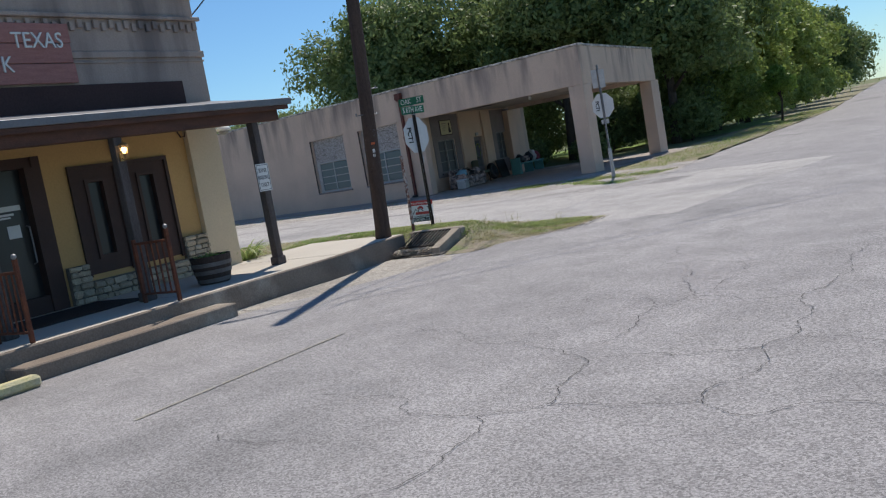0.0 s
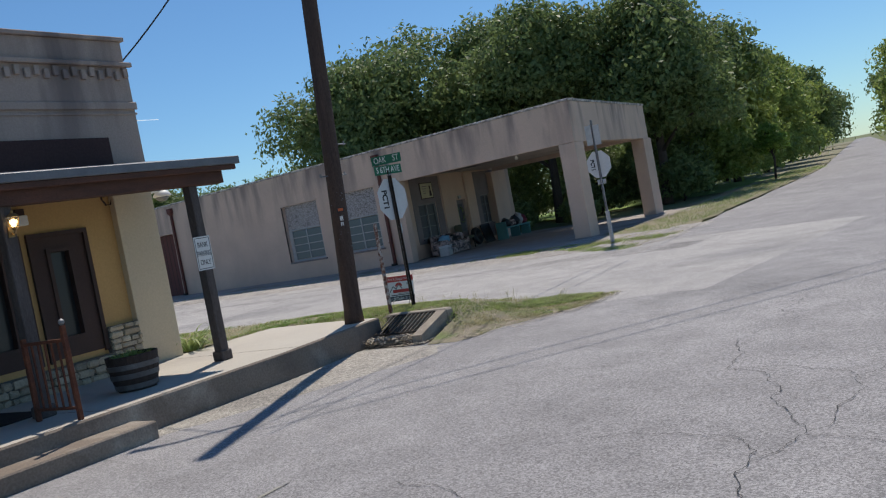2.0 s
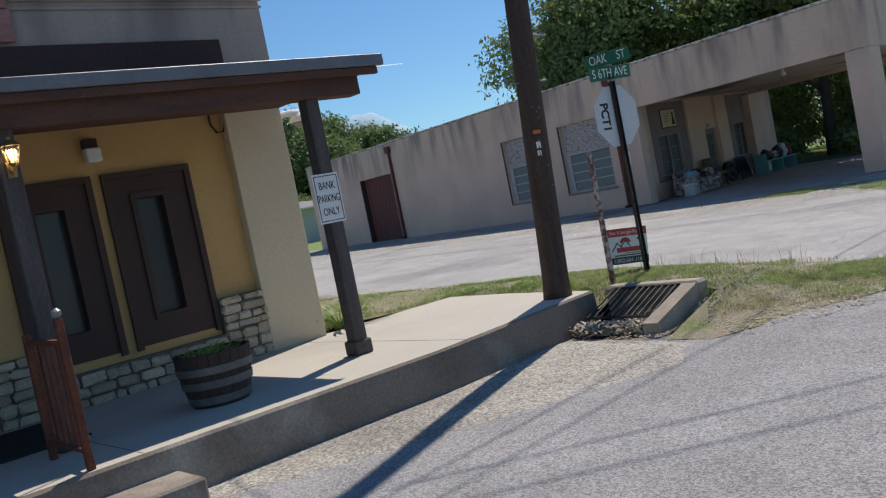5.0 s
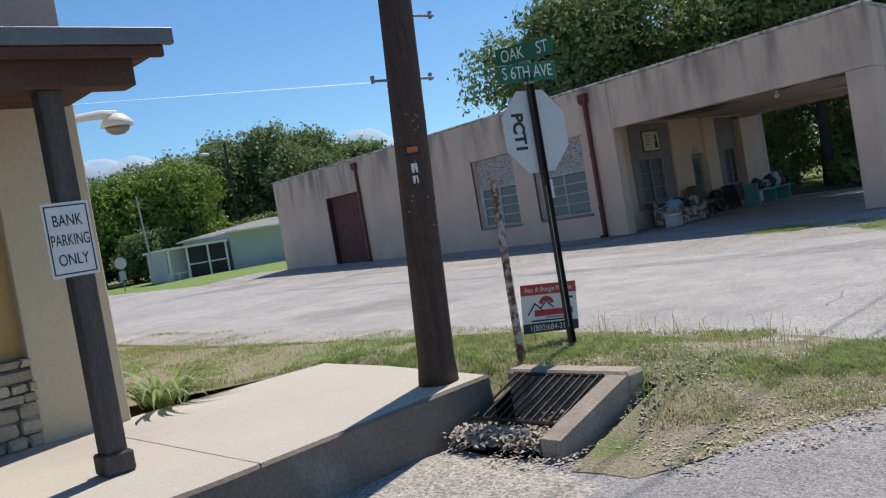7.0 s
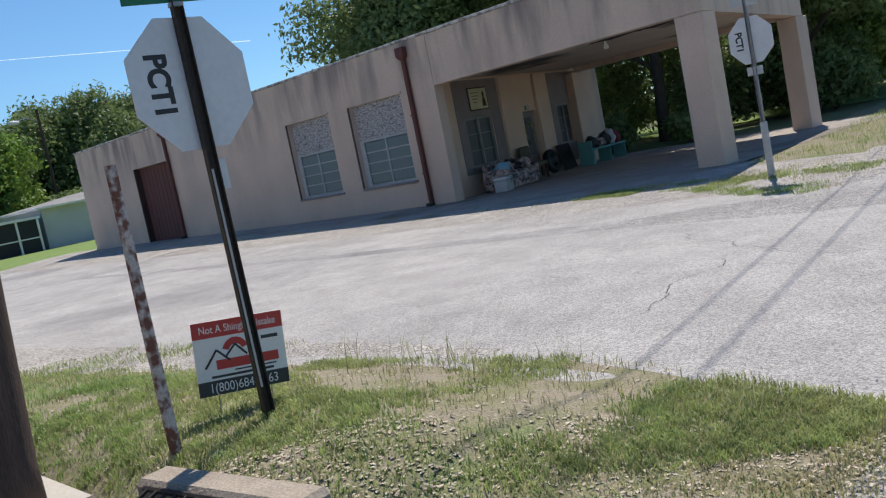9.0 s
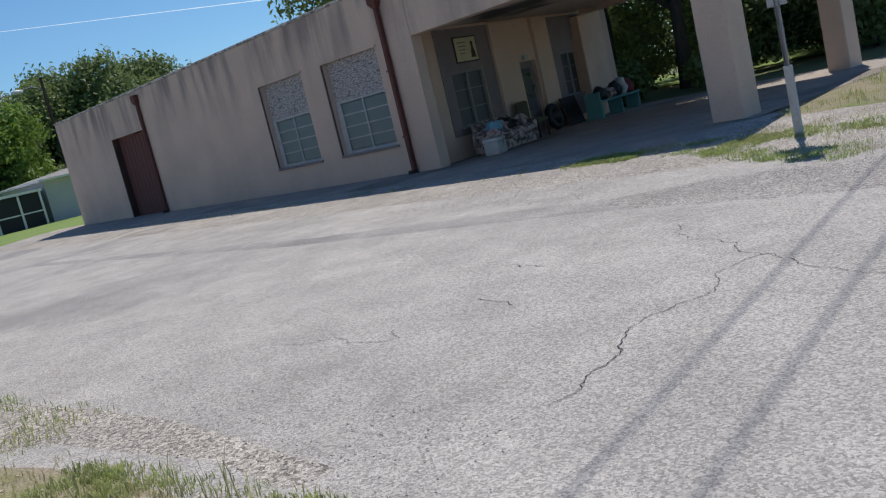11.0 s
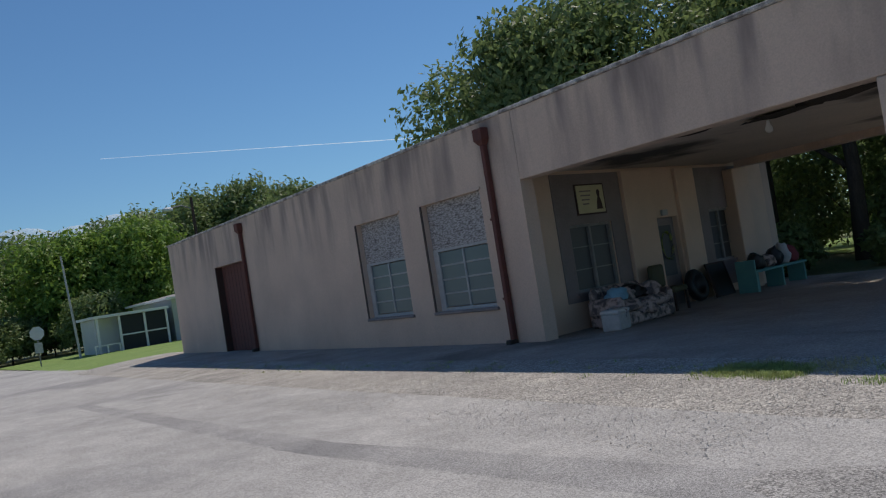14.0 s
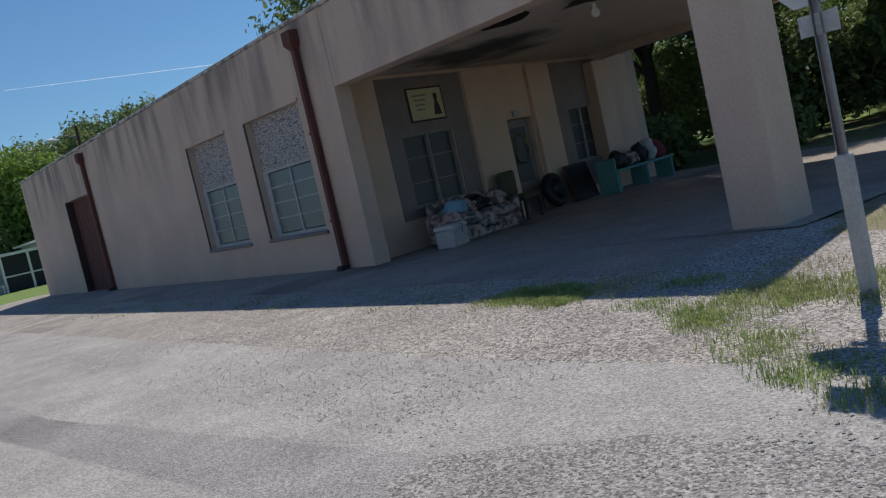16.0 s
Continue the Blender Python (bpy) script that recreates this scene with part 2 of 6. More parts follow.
LITTER = material("dead_leaves", (0.36, 0.29, 0.21), 0.9, second=(0.62, 0.55, 0.45), scale=23, fine=50, bump=0.2, grain=0.3)
LEAF_DARK = leafy("oak_leaves", (0.15, 0.21, 0.08), (0.23, 0.295, 0.11))
LEAF_MID = leafy("elm_leaves", (0.24, 0.31, 0.085), (0.34, 0.41, 0.11))
LEAF_LIGHT = leafy("pecan_leaves", (0.17, 0.27, 0.05), (0.22, 0.33, 0.065))
BARK = material("bark", (0.10, 0.08, 0.065), 0.95, second=(0.06, 0.048, 0.04), scale=6, fine=40, stretch=(3, 3, 0.6), bump=0.6, grain=0.3)
BARRELWOOD = material("barrel_staves", (0.075, 0.05, 0.04), 0.8, second=(0.05, 0.034, 0.028), scale=6, fine=50, stretch=(4, 4, 0.5), bump=0.4, grain=0.25)
HOOP = material("barrel_hoop", (0.20, 0.19, 0.185), 0.6, 0.4, second=(0.14, 0.12, 0.11), scale=8, bump=0.1)
SOIL = material("potting_soil", (0.05, 0.035, 0.025), 0.95, fine=60, bump=0.6)
CRACK = material("crack_shadow_gap", (0.055, 0.05, 0.047), 0.95, fine=60, bump=0.2)
YELLOWLINE = material("worn_yellow_line", (0.33, 0.315, 0.265), 0.9, second=(0.29, 0.28, 0.27), scale=9, fine=120, spread=0.12, bump=0.4, grain=0.25)
FABRIC = material("floral_upholstery", (0.46, 0.36, 0.33), 0.95, second=(0.12, 0.10, 0.10), scale=9, fine=60, spread=0.14, bump=0.2, grain=0.15)
TEAL = material("teal_paint", (0.12, 0.30, 0.29), 0.7, second=(0.10, 0.25, 0.245), scale=4, bump=0.1)
BLUECLOTH = material("light_blue_cloth", (0.22, 0.42, 0.55), 0.9, bump=0.2)
BLACKBAG = material("black_plastic_bag", (0.02, 0.02, 0.022), 0.4, bump=0.5, fine=25)
REDCLOTH = material("dark_red_cloth", (0.22, 0.05, 0.06), 0.9, bump=0.2)
GREENCHAIR = material("olive_chair_vinyl", (0.10, 0.095, 0.055), 0.7, bump=0.2)
HOUSEWALL = material("pale_blue_siding", (0.52, 0.54, 0.55), 0.8, second=(0.47, 0.49, 0.50), scale=1, fine=20, bump=0.1, grain=0.04)
SHINGLE = material("grey_shingles", (0.30, 0.29, 0.28), 0.9, scale=2, fine=18, bump=0.4, grain=0.2)
SCREEN = plain("dark_insect_screen", (0.025, 0.027, 0.03), 0.8)
BULB = plain("lit_bulb", (1.0, 0.72, 0.32), 0.4, emit=6.0)
BRASS = plain("aged_brass", (0.35, 0.22, 0.09), 0.4, 0.8)
PLAQUE = material("cream_plaque", (0.62, 0.57, 0.36), 0.7, second=(0.56, 0.51, 0.32), scale=4, bump=0.03, grain=0.05)
CEILING = material("stained_soffit", (0.58, 0.49, 0.41), 0.9, second=(0.47, 0.40, 0.335), scale=0.9, fine=30, bump=0.3, grain=0.1, third=(0.10, 0.085, 0.075))
SIGNBLACK = plain("sign_dark_band", (0.03, 0.035, 0.04), 0.5)
ORANGE = plain("orange_tag", (0.6, 0.12, 0.03), 0.5)


# ---- helpers of this scene ----
def mesh_of(bm, name, mat, smooth=False):
    me = bpy.data.meshes.new(name)
    bm.normal_update()
    bm.to_mesh(me)
    bm.free()
    for m in mat if isinstance(mat, (list, tuple)) else (mat,):
        me.materials.append(m)
    if smooth:
        for p in me.polygons:
            p.use_smooth = True
    return me


def thing(name, label, category, at=None, group="", kind=""):
    ob = new(name)
    ob.empty_display_size = 0.1
    if at is not None:
        ob.matrix_world = at
    return tagged(ob, label, category, group, kind)


def part(name, bm, mat, parent, label="", smooth=False):
    ob = new(name, mesh_of(bm, name, mat, smooth))
    ob.parent = parent
    if label:
        tagged(ob, label)
    return ob


def solo(name, bm, mat, label, category, at=None, kind="", group="", smooth=False):
    ob = new(name, mesh_of(bm, name, mat, smooth))
    if at is not None:
        ob.matrix_world = at
    return tagged(ob, label, category, group, kind)


def box(bm, x0, x1, y0, y1, z0, z1, bevel=0.0):
    r = bmesh.ops.create_cube(bm, size=1.0, matrix=Matrix.Translation(((x0 + x1) / 2, (y0 + y1) / 2, (z0 + z1) / 2)) @ Matrix.Diagonal((abs(x1 - x0), abs(y1 - y0), abs(z1 - z0), 1)))
    if bevel:
        edges = {e for v in r["verts"] for e in v.link_edges}
        bmesh.ops.bevel(bm, geom=list(edges), offset=bevel, segments=1, affect="EDGES", profile=0.5)
    return bm


def boxm(*a, **k):
    return box(bmesh.new(), *a, **k)


def tube(bm, pts, rads, sides=10, caps=True):
    """A round bar through points, with a radius at each."""
    pts = [Vector(p) for p in pts]
    rings = []
    for i, p in enumerate(pts):
        d = (pts[min(i + 1, len(pts) - 1)] - pts[max(i - 1, 0)]).normalized()
        a = d.orthogonal().normalized() if abs(d.z) < 0.9 else Vector((1, 0, 0)).cross(d).normalized()
        b = d.cross(a)
        r = rads[i] if isinstance(rads, (list, tuple)) else rads
        rings.append([bm.verts.new(p + r * (math.cos(6.2832 * k / sides) * a + math.sin(6.2832 * k / sides) * b)) for k in range(sides)])
    for r0, r1 in zip(rings, rings[1:]):
        for k in range(sides):
            bm.faces.new((r0[k], r0[(k + 1) % sides], r1[(k + 1) % sides], r1[k]))
    if caps:
        bm.faces.new(rings[0][::-1])
        bm.faces.new(rings[-1])
    return bm


def tubem(pts, rads, sides=10):
    return tube(bmesh.new(), pts, rads, sides)


def lathe(profile, sides=24):
    bm = bmesh.new()
    rings = [[bm.verts.new((r * math.cos(6.2832 * k / sides), r * math.sin(6.2832 * k / sides), z)) for k in range(sides)] for r, z in profile]
    for r0, r1 in zip(rings, rings[1:]):
        for k in range(sides):
            bm.faces.new((r0[k], r0[(k + 1) % sides], r1[(k + 1) % sides], r1[k]))
    bm.faces.new(rings[0][::-1])
    bm.faces.new(rings[-1])
    return bm


def holed(bm, u0, u1, z0, z1, holes, put):
    """A wall of thickness given by put(u, z, side) with rectangular openings cut through it."""
    us = sorted({u0, u1, *[h[0] for h in holes], *[h[1] for h in holes]})
    zs = sorted({z0, z1, *[h[2] for h in holes], *[h[3] for h in holes]})
    solid = {}
    for i in range(len(us) - 1):
        for j in range(len(zs) - 1):
            cu, cz = (us[i] + us[i + 1]) / 2, (zs[j] + zs[j + 1]) / 2
            solid[i, j] = not any(h[0] < cu < h[1] and h[2] < cz < h[3] for h in holes)
    verts = {}

    def v(i, j, s):
        if (i, j, s) not in verts:
            verts[i, j, s] = bm.verts.new(put(us[i], zs[j], s))
        return verts[i, j, s]
    for (i, j), ok in solid.items():
        if not ok:
            continue
        bm.faces.new((v(i, j, 0), v(i + 1, j, 0), v(i + 1, j + 1, 0), v(i, j + 1, 0)))
        bm.faces.new((v(i, j, 1), v(i, j + 1, 1), v(i + 1, j + 1, 1), v(i + 1, j, 1)))
        for di, dj, a, b in ((-1, 0, (0, 1), (0, 0)), (1, 0, (1, 0), (1, 1)), (0, -1, (0, 0), (1, 0)), (0, 1, (1, 1), (0, 1))):
            if not solid.get((i + di, j + dj), False):
                p, q = (i + a[0], j + a[1]), (i + b[0], j + b[1])
                bm.faces.new((v(*p, 0), v(*p, 1), v(*q, 1), v(*q, 0)))
    bmesh.ops.recalc_face_normals(bm, faces=bm.faces)
    return bm


def words(text, size, mat, m, parent, align="CENTER", depth=0.003, wide=1.0, bold=0.0):
    """Lettering as a mesh of its own: local x along the line, y up."""
    cu = bpy.data.curves.new("lettering", "FONT")
    cu.body, cu.size, cu.align_x, cu.align_y, cu.extrude, cu.offset = text, size, align, "CENTER", depth, bold
    tmp = bpy.data.objects.new("lettering", cu)
    scene.collection.objects.link(tmp)
    bpy.context.view_layer.update()
    me = bpy.data.meshes.new_from_object(tmp.evaluated_get(bpy.context.evaluated_depsgraph_get()))
    bpy.data.objects.remove(tmp)
    me.materials.clear()
    me.materials.append(mat)
    ob = new("lettering", me)
    ob.parent = parent
    ob.matrix_local = m @ Matrix.Diagonal((wide, 1, 1, 1))
    return ob


def smooth01(v):
    v = min(1.0, max(0.0, v))
    return v * v * (3 - 2 * v)


def ground_z(x, y):
    """The street lies level; the corner verge stands as high as the pavement, and the apron rises to the old building."""
    edge = float(np.interp(x, (-30, -17, -11.5, -8.5), (11.4, 12.2, 13.4, 13.2)))
    if x > -12.4:
        side = smooth01((y - 10.5) / 0.7) * smooth01((-8.3 - x) / 1.4)
    else:
        side = 1.0
    corner = 0.29 * smooth01((edge - y) / 1.7) * side if y > 9.0 and x > -60 else 0.0
    return corner + level_z(x, y)


def level_z(x, y):
    return 0.11 * smooth01((y - 20.0) / 4.0) * smooth01((-9.5 - x) / 4) + 0.07 * smooth01((-22 - x) / 20) * smooth01((y - 19) / 4)


def strip(name, lo, hi, us, nv, mat, lift, label, category, axis="x", ragged=0.0):
    """A ground sheet between two lines lo(u) and hi(u); axis says which coordinate u is."""
    bm = bmesh.new()
    rows = []
    for u in us:
        a, b = lo(u), hi(u)
        row = []
        for k in range(nv + 1):
            w = a + (b - a) * k / nv
            if ragged and k in (0, nv):
                w += ragged * (noise.noise((u * 0.9, k * 3.7, 1.3)) + 0.5 * noise.noise((u * 3.1, k, 7.7)))
            x, y = (u, w) if axis == "x" else (w, u)
            sunk = 0.022 if ragged and (k in (0, nv) or u in (us[0], us[-1])) else 0.0
            row.append(bm.verts.new((x, y, ground_z(x, y) + lift - sunk)))
        rows.append(row)
    for r0, r1 in zip(rows, rows[1:]):
        for k in range(nv):
            bm.faces.new((r0[k], r1[k], r1[k + 1], r0[k + 1]))
    bmesh.ops.recalc_face_normals(bm, faces=bm.faces)
    for f in bm.faces:
        if f.normal.z < 0:
            f.normal_flip()
    return solo(name, bm, mat, label, category, kind="structure", smooth=True)


def line(*pts):
    xs, ys = [p[0] for p in pts], [p[1] for p in pts]
    order = np.argsort(xs)
    return lambda u: float(np.interp(u, np.array(xs)[order], np.array(ys)[order]))


# ---- ground ----
g_x = [-3000, -1200, -500, -250, -140, -100, *range(-80, 30, 2), 60, 150, 500, 1500, 3000]
g_y = [-3000, -1000, -300, -100, -40, *range(-20, 60, 2), 80, 120, 200, 400, 900, 3000]
bm = bmesh.new()
gv = [[bm.verts.new((x, y, level_z(x, y) - 0.06)) for y in g_y] for x in g_x]
for i in range(len(g_x) - 1):
    for j in range(len(g_y) - 1):
        bm.faces.new((gv[i][j], gv[i + 1][j], gv[i + 1][j + 1], gv[i][j + 1]))
solo("ground", bm, FAR_GROUND, "grassy earth reaching out to the horizon", "ground", kind="structure")

main_left = line((-60, -4.0), (-2, -9.8), (8, -10.9), (9.7, -10.9), (10.1, -9.7), (10.6, -8.7), (12.8, -8.1), (14, -8.6), (22, -11.8), (25, -11.6), (37, -13.7), (54, -17.0), (77, -22.8), (400, -104))
main_right = line((-60, 14), (10, 9), (20, 5), (24, -3.2), (37, -7.6), (54, -12.2), (77, -17.8), (400, -98.5))
strip("road_main", main_left, main_right, [-60, -40, -25, *np.arange(-15, 9, 0.5), *np.arange(9, 14.5, 0.2), *np.arange(14.5, 30, 0.5), *range(30, 80, 3), *range(85, 400, 20), 400], 12, ASPHALT, 0.0, "grey cracked chip-seal asphalt street", "road", "y", 0.12)
side_lo = line((-110, 16), (-74, 15), (-40, 11.4), (-27, 11.6), (-17, 11.9), (-11.5, 12.9), (-8.6, 12.7), (-6, 12))
side_hi = line((-110, 21), (-74, 21.0), (-42, 21.6), (-30, 21.6), (-14, 21.6), (-10, 21.6), (-6, 21))
strip("road_side", side_lo, side_hi, [-110, -90, -75, *np.arange(-60, -5.9, 0.5)], 14, PALE_ROAD, 0.004, "pale sun-bleached chip-seal side street", "road", "x", 0.15)
strip("gravel_apron", line((-60, 20.5), (-14, 20.0), (-11, 20.4)), line((-60, 24.75), (-45, 24.75), (-11, 24.75)), np.arange(-46, -10.9, 0.5), 8, GRAVEL, 0.008, "loose pale limestone gravel apron before the old building", "gravel", "x", 0.1)
# paving sheet laid over the gravel to deepen the wall's shade
strip("wall_apron", line((-46, 22.5), (-14.2, 22.4)), line((-46, 24.8), (-14.2, 24.8)), np.arange(-44, -14.1, 0.4), 8, FLOOR_OLD, 0.0125, "worn paving along the foot of the old wall, darkening its shaded strip", "pavement", "x", 0.18)
strip("gravel_shoulder", line((-40, 10.2), (-26, 10.6), (-16, 11.9), (-12.5, 12.8), (-10.2, 13.3)), line((-40, 12.6), (-27, 12.8), (-17, 13.5), (-12.5, 13.9), (-10.2, 13.7)), np.arange(-40, -10.1, 0.4), 5, GRAVEL, 0.007, "dusty gravel shoulder of the side street", "gravel", "x", 0.22)
strip("grass_verge", line((-60, 9.05), (-30, 9.05), (-13.2, 9.05), (-12.6, 10.45), (-10.32, 10.5), (-10.22, 11.1), (-9.2, 11.14), (-9.06, 10.15), (-8.6, 10.3), (-8.0, 12.4)), line((-60, 9.8), (-30, 9.9), (-17, 12.0), (-12.4, 13.2), (-10.0, 13.55), (-8.9, 13.3), (-8.0, 13.0)), np.arange(-60, -7.95, 0.2), 18, EARTH, 0.014, "patchy grass and dry earth verge at the corner", "grass", "x", 0.12)
strip("verge_carport", line((-17.2, 22.0), (-14, 21.6), (-12.9, 20.6), (-11.9, 19.9), (-11.3, 19.9), (-10.7, 20.8)), line((-17.2, 22.2), (-14.3, 22.6), (-12.2, 23.6), (-11.3, 23.6), (-10.7, 22.0)), np.arange(-17.2, -10.7, 0.2), 6, GRAVEL, 0.0105, "patchy weedy verge beside the carport", "grass", "x", 0.15)
strip("verge_street", line((23, -14.4), (33, -16.3), (40, -17.4), (54, -21), (77, -27.5), (300, -85)), line((23, -11.4), (25, -11.7), (37, -13.8), (54, -17.1), (77, -22.9), (300, -79)), [*np.arange(23, 60, 0.6), *range(61, 300, 6)], 5, EARTH, 0.01, "dry grass verge along the street", "grass", "y", 0.2)
strip("lawn", line((-75, 21.3), (-44, 21.3)), line((-75, 60), (-44, 60)), np.arange(-75, -43.3, 1.0), 8, LAWN, 0.01, "mown green lawn round the small house", "lawn", "x", 0.1)
strip("porch_floor", line((-24, 24.0), (-14.4, 24.0)), line((-24, 33.5), (-16.3, 33.0), (-14.4, 32.0)), np.arange(-23.4, -14.3, 0.5), 8, FLOOR_OLD, 0.018, "worn stained concrete floor of the carport", "floor", "x")


def jagged(a, b, depth, sway):
    pts = [Vector(a), Vector(b)]
    for _ in range(depth):
        out = [pts[0]]
        for p, q in zip(pts, pts[1:]):
            d = q - p
            out += [(p + q) / 2 + Vector((-d.y, d.x)) * random.uniform(-sway, sway), q]
        pts = out
    return pts


def crack(waypoints, width=0.0065):
    bm = bmesh.new()
    pts = []
    for a, b in zip(waypoints, waypoints[1:]):
        pts += jagged(a, b, 4, 0.16)[:-1]
    pts.append(Vector(waypoints[-1]))
    last = None
    for i, p in enumerate(pts):
        d = (pts[min(i + 1, len(pts) - 1)] - pts[max(i - 1, 0)]).normalized()
        w = width * random.uniform(0.3, 1.1) * (0.2 if i in (0, len(pts) - 1) else 1)
        n = Vector((-d.y, d.x)) * w / 2
        z = ground_z(p.x, p.y) + 0.0085
        cur = (bm.verts.new((p.x + n.x, p.y + n.y, z)), bm.verts.new((p.x - n.x, p.y - n.y, z)))
        if last:
            bm.faces.new((last[0], last[1], cur[1], cur[0]))
        last = cur
    return solo("road_crack", bm, CRACK, "thin dark wandering crack in the asphalt", "crack", kind="structure")


random.seed(11)
for way in (
        [(-4.86, 4.02), (-4.02, 4.07), (-3.76, 3.81), (-3.27, 3.86), (-2.98, 4.12)],
        [(-3.27, 3.86), (-3.09, 3.66), (-3.05, 3.38), (-3.11, 2.78), (-3.3, 2.2)],
        [(-2.98, 4.12), (-3.12, 4.45), (-3.28, 5.04), (-3.56, 5.22), (-4.57, 5.4), (-5.5, 5.8)],
        [(-2.98, 4.12), (-2.51, 4.16), (-2.13, 4.37), (-1.81, 4.16), (-1.36, 4.46), (-0.3, 4.7)],
        [(-2.13, 4.37), (-2.04, 4.86), (-2.2, 5.33), (-2.1, 5.57), (-2.2, 5.98), (-2.17, 6.21)],
        [(-2.17, 6.21), (-2.33, 6.5), (-2.43, 6.85), (-2.38, 7.75), (-2.5, 8.2), (-2.3, 9.3)],
        [(-3.28, 5.04), (-2.7, 5.15), (-2.22, 5.36)],
        [(-3.56, 5.22), (-3.32, 5.72), (-3.5, 6.4), (-3.8, 6.8)],
        [(-3.5, 6.4), (-3.36, 6.83), (-2.43, 6.8)],
        [(-3.36, 6.83), (-3.7, 7.4), (-3.98, 8.1), (-4.42, 8.4), (-4.73, 9.4), (-4.5, 10.2), (-4.8, 11.4)],
        [(-3.4, 8.1), (-4.42, 8.38)],
        [(-3.36, 6.83), (-3.4, 8.1), (-2.9, 9.0)],
        [(-4.85, 6.5), (-3.8, 6.8)],
        [(-2.1, 5.57), (-1.54, 5.52), (-0.6, 5.9)],
        [(-5.0, 3.24), (-4.49, 3.16), (-4.18, 3.28)],
        [(-10.25, 14.4), (-10.32, 14.79), (-10.46, 15.22), (-10.5, 15.63), (-10.44, 15.85), (-10.5, 16.2), (-10.59, 16.41), (-10.51, 16.72)],
        [(-11.77, 17.75), (-11.33, 17.21), (-10.87, 17.05), (-10.51, 16.72), (-10.18, 16.5), (-9.4, 16.3)],
        [(-12.25, 15.2), (-12.04, 15.07), (-12.13, 14.98), (-12.61, 15.0), (-12.94, 14.83)],
        [(-12.16, 15.83), (-11.67, 15.71)],
        [(-12.72, 16.69), (-12.16, 16.62)],
        [(-7.2, 17.0), (-5.0, 19.0), (-5.4, 23.0), (-6.8, 29)]):
    crack(way)

GRIT = paving("kerb_grit", (0.34, 0.31, 0.27), (0.40, 0.37, 0.32), (0.26, 0.24, 0.215), 120, patch=0.9)
strip("kerb_grit", line((6.2, -9.75), (8.6, -9.95), (10.2, -10.2)), line((6.2, -9.2), (7.4, -8.7), (8.6, -8.3), (9.6, -8.0), (10.2, -8.6)), np.arange(6.2, 10.3, 0.2), 5, GRIT, 0.006, "sandy grit washed along the kerb foot", "grit", "y", 0.16)
WORN = paving("worn_dark_chip", (0.30, 0.288, 0.282), (0.34, 0.325, 0.315), (0.25, 0.24, 0.238), 230, patch=0.7)
strip("worn_band", line((-30, 18.0), (-18, 17.9), (-13, 18.3), (-9, 18.9)), line((-30, 18.5), (-18, 18.7), (-13, 19.5), (-9, 19.6)), np.arange(-30, -8.9, 0.3), 4, WORN, 0.0075, "darker worn band of chippings in the side street", "road patch", "x", 0.25)

COARSE = paving("coarse_dark_chippings", (0.30, 0.285, 0.275), (0.36, 0.342, 0.325), (0.24, 0.228, 0.22), 160, patch=0.9, contrast=1.3)
strip("coarse_patch", line((-13.6, 18.9), (-12.6, 18.3), (-10.8, 18.2), (-9.2, 18.6)), line((-13.6, 19.1), (-12.6, 19.9), (-10.8, 20.3), (-9.2, 19.8)), np.arange(-13.6, -9.1, 0.2), 6, COARSE, 0.009, "patch of coarse loose chippings at the street corner", "road patch", "x", 0.3)

# worn painted bay line
for (xa, ya, xb, yb) in ((-5.99, 3.26, -6.34, 5.66),):
    bm = bmesh.new()
    d = Vector((xb - xa, yb - ya)).normalized()
    n = Vector((-d.y, d.x)) * 0.03
    prev = None
    for k in range(31):
        f = k / 30
        w = 0.6 + 0.4 * noise.noise((f * 9, xa, 0))
        p = Vector((xa + (xb - xa) * f, ya + (yb - ya) * f))
        cur = (bm.verts.new((p.x + n.x * w, p.y + n.y * w, 0.006)), bm.verts.new((p.x - n.x * w, p.y - n.y * w, 0.006)))
        if prev:
            bm.faces.new((prev[0], prev[1], cur[1], cur[0]))
        prev = cur
    solo("bay_line", bm, YELLOWLINE, "worn faded yellow parking bay line", "road marking", kind="structure")

# ---- the bank, in its own axes: x towards the street, y along the street, origin at its corner ----
BANK = pose(-12.25, 8.9, 0, 0, 0, 6.6)
FLOOR = 0.32

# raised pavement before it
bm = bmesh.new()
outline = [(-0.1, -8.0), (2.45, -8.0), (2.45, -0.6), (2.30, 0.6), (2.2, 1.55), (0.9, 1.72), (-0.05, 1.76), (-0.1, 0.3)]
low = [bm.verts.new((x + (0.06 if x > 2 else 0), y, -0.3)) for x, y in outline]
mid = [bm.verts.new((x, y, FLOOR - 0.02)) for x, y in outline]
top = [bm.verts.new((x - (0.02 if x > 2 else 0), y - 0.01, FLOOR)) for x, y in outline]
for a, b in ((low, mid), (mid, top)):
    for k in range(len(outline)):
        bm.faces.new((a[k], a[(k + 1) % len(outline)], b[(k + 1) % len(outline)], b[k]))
# top face in pale concrete; the sides keep the darker blotched kerb colour
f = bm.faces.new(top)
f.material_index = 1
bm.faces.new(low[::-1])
pave = solo("pavement", bm, [KERB, CONCRETE], "raised pale concrete pavement with a darker, blotched high kerb", "pavement", BANK, "structure")
for a in (-5.6, -2.95, -0.3):
    part("joint", boxm(0.02, 2.42, a, a + 0.008, FLOOR - 0.002, FLOOR + 0.0015), KERB, pave)
solo("step", boxm(2.4, 2.83, -5.55, -2.78, -0.1, 0.165, bevel=0.015), KERB, "low worn concrete step against the kerb", "step", BANK, "structure")

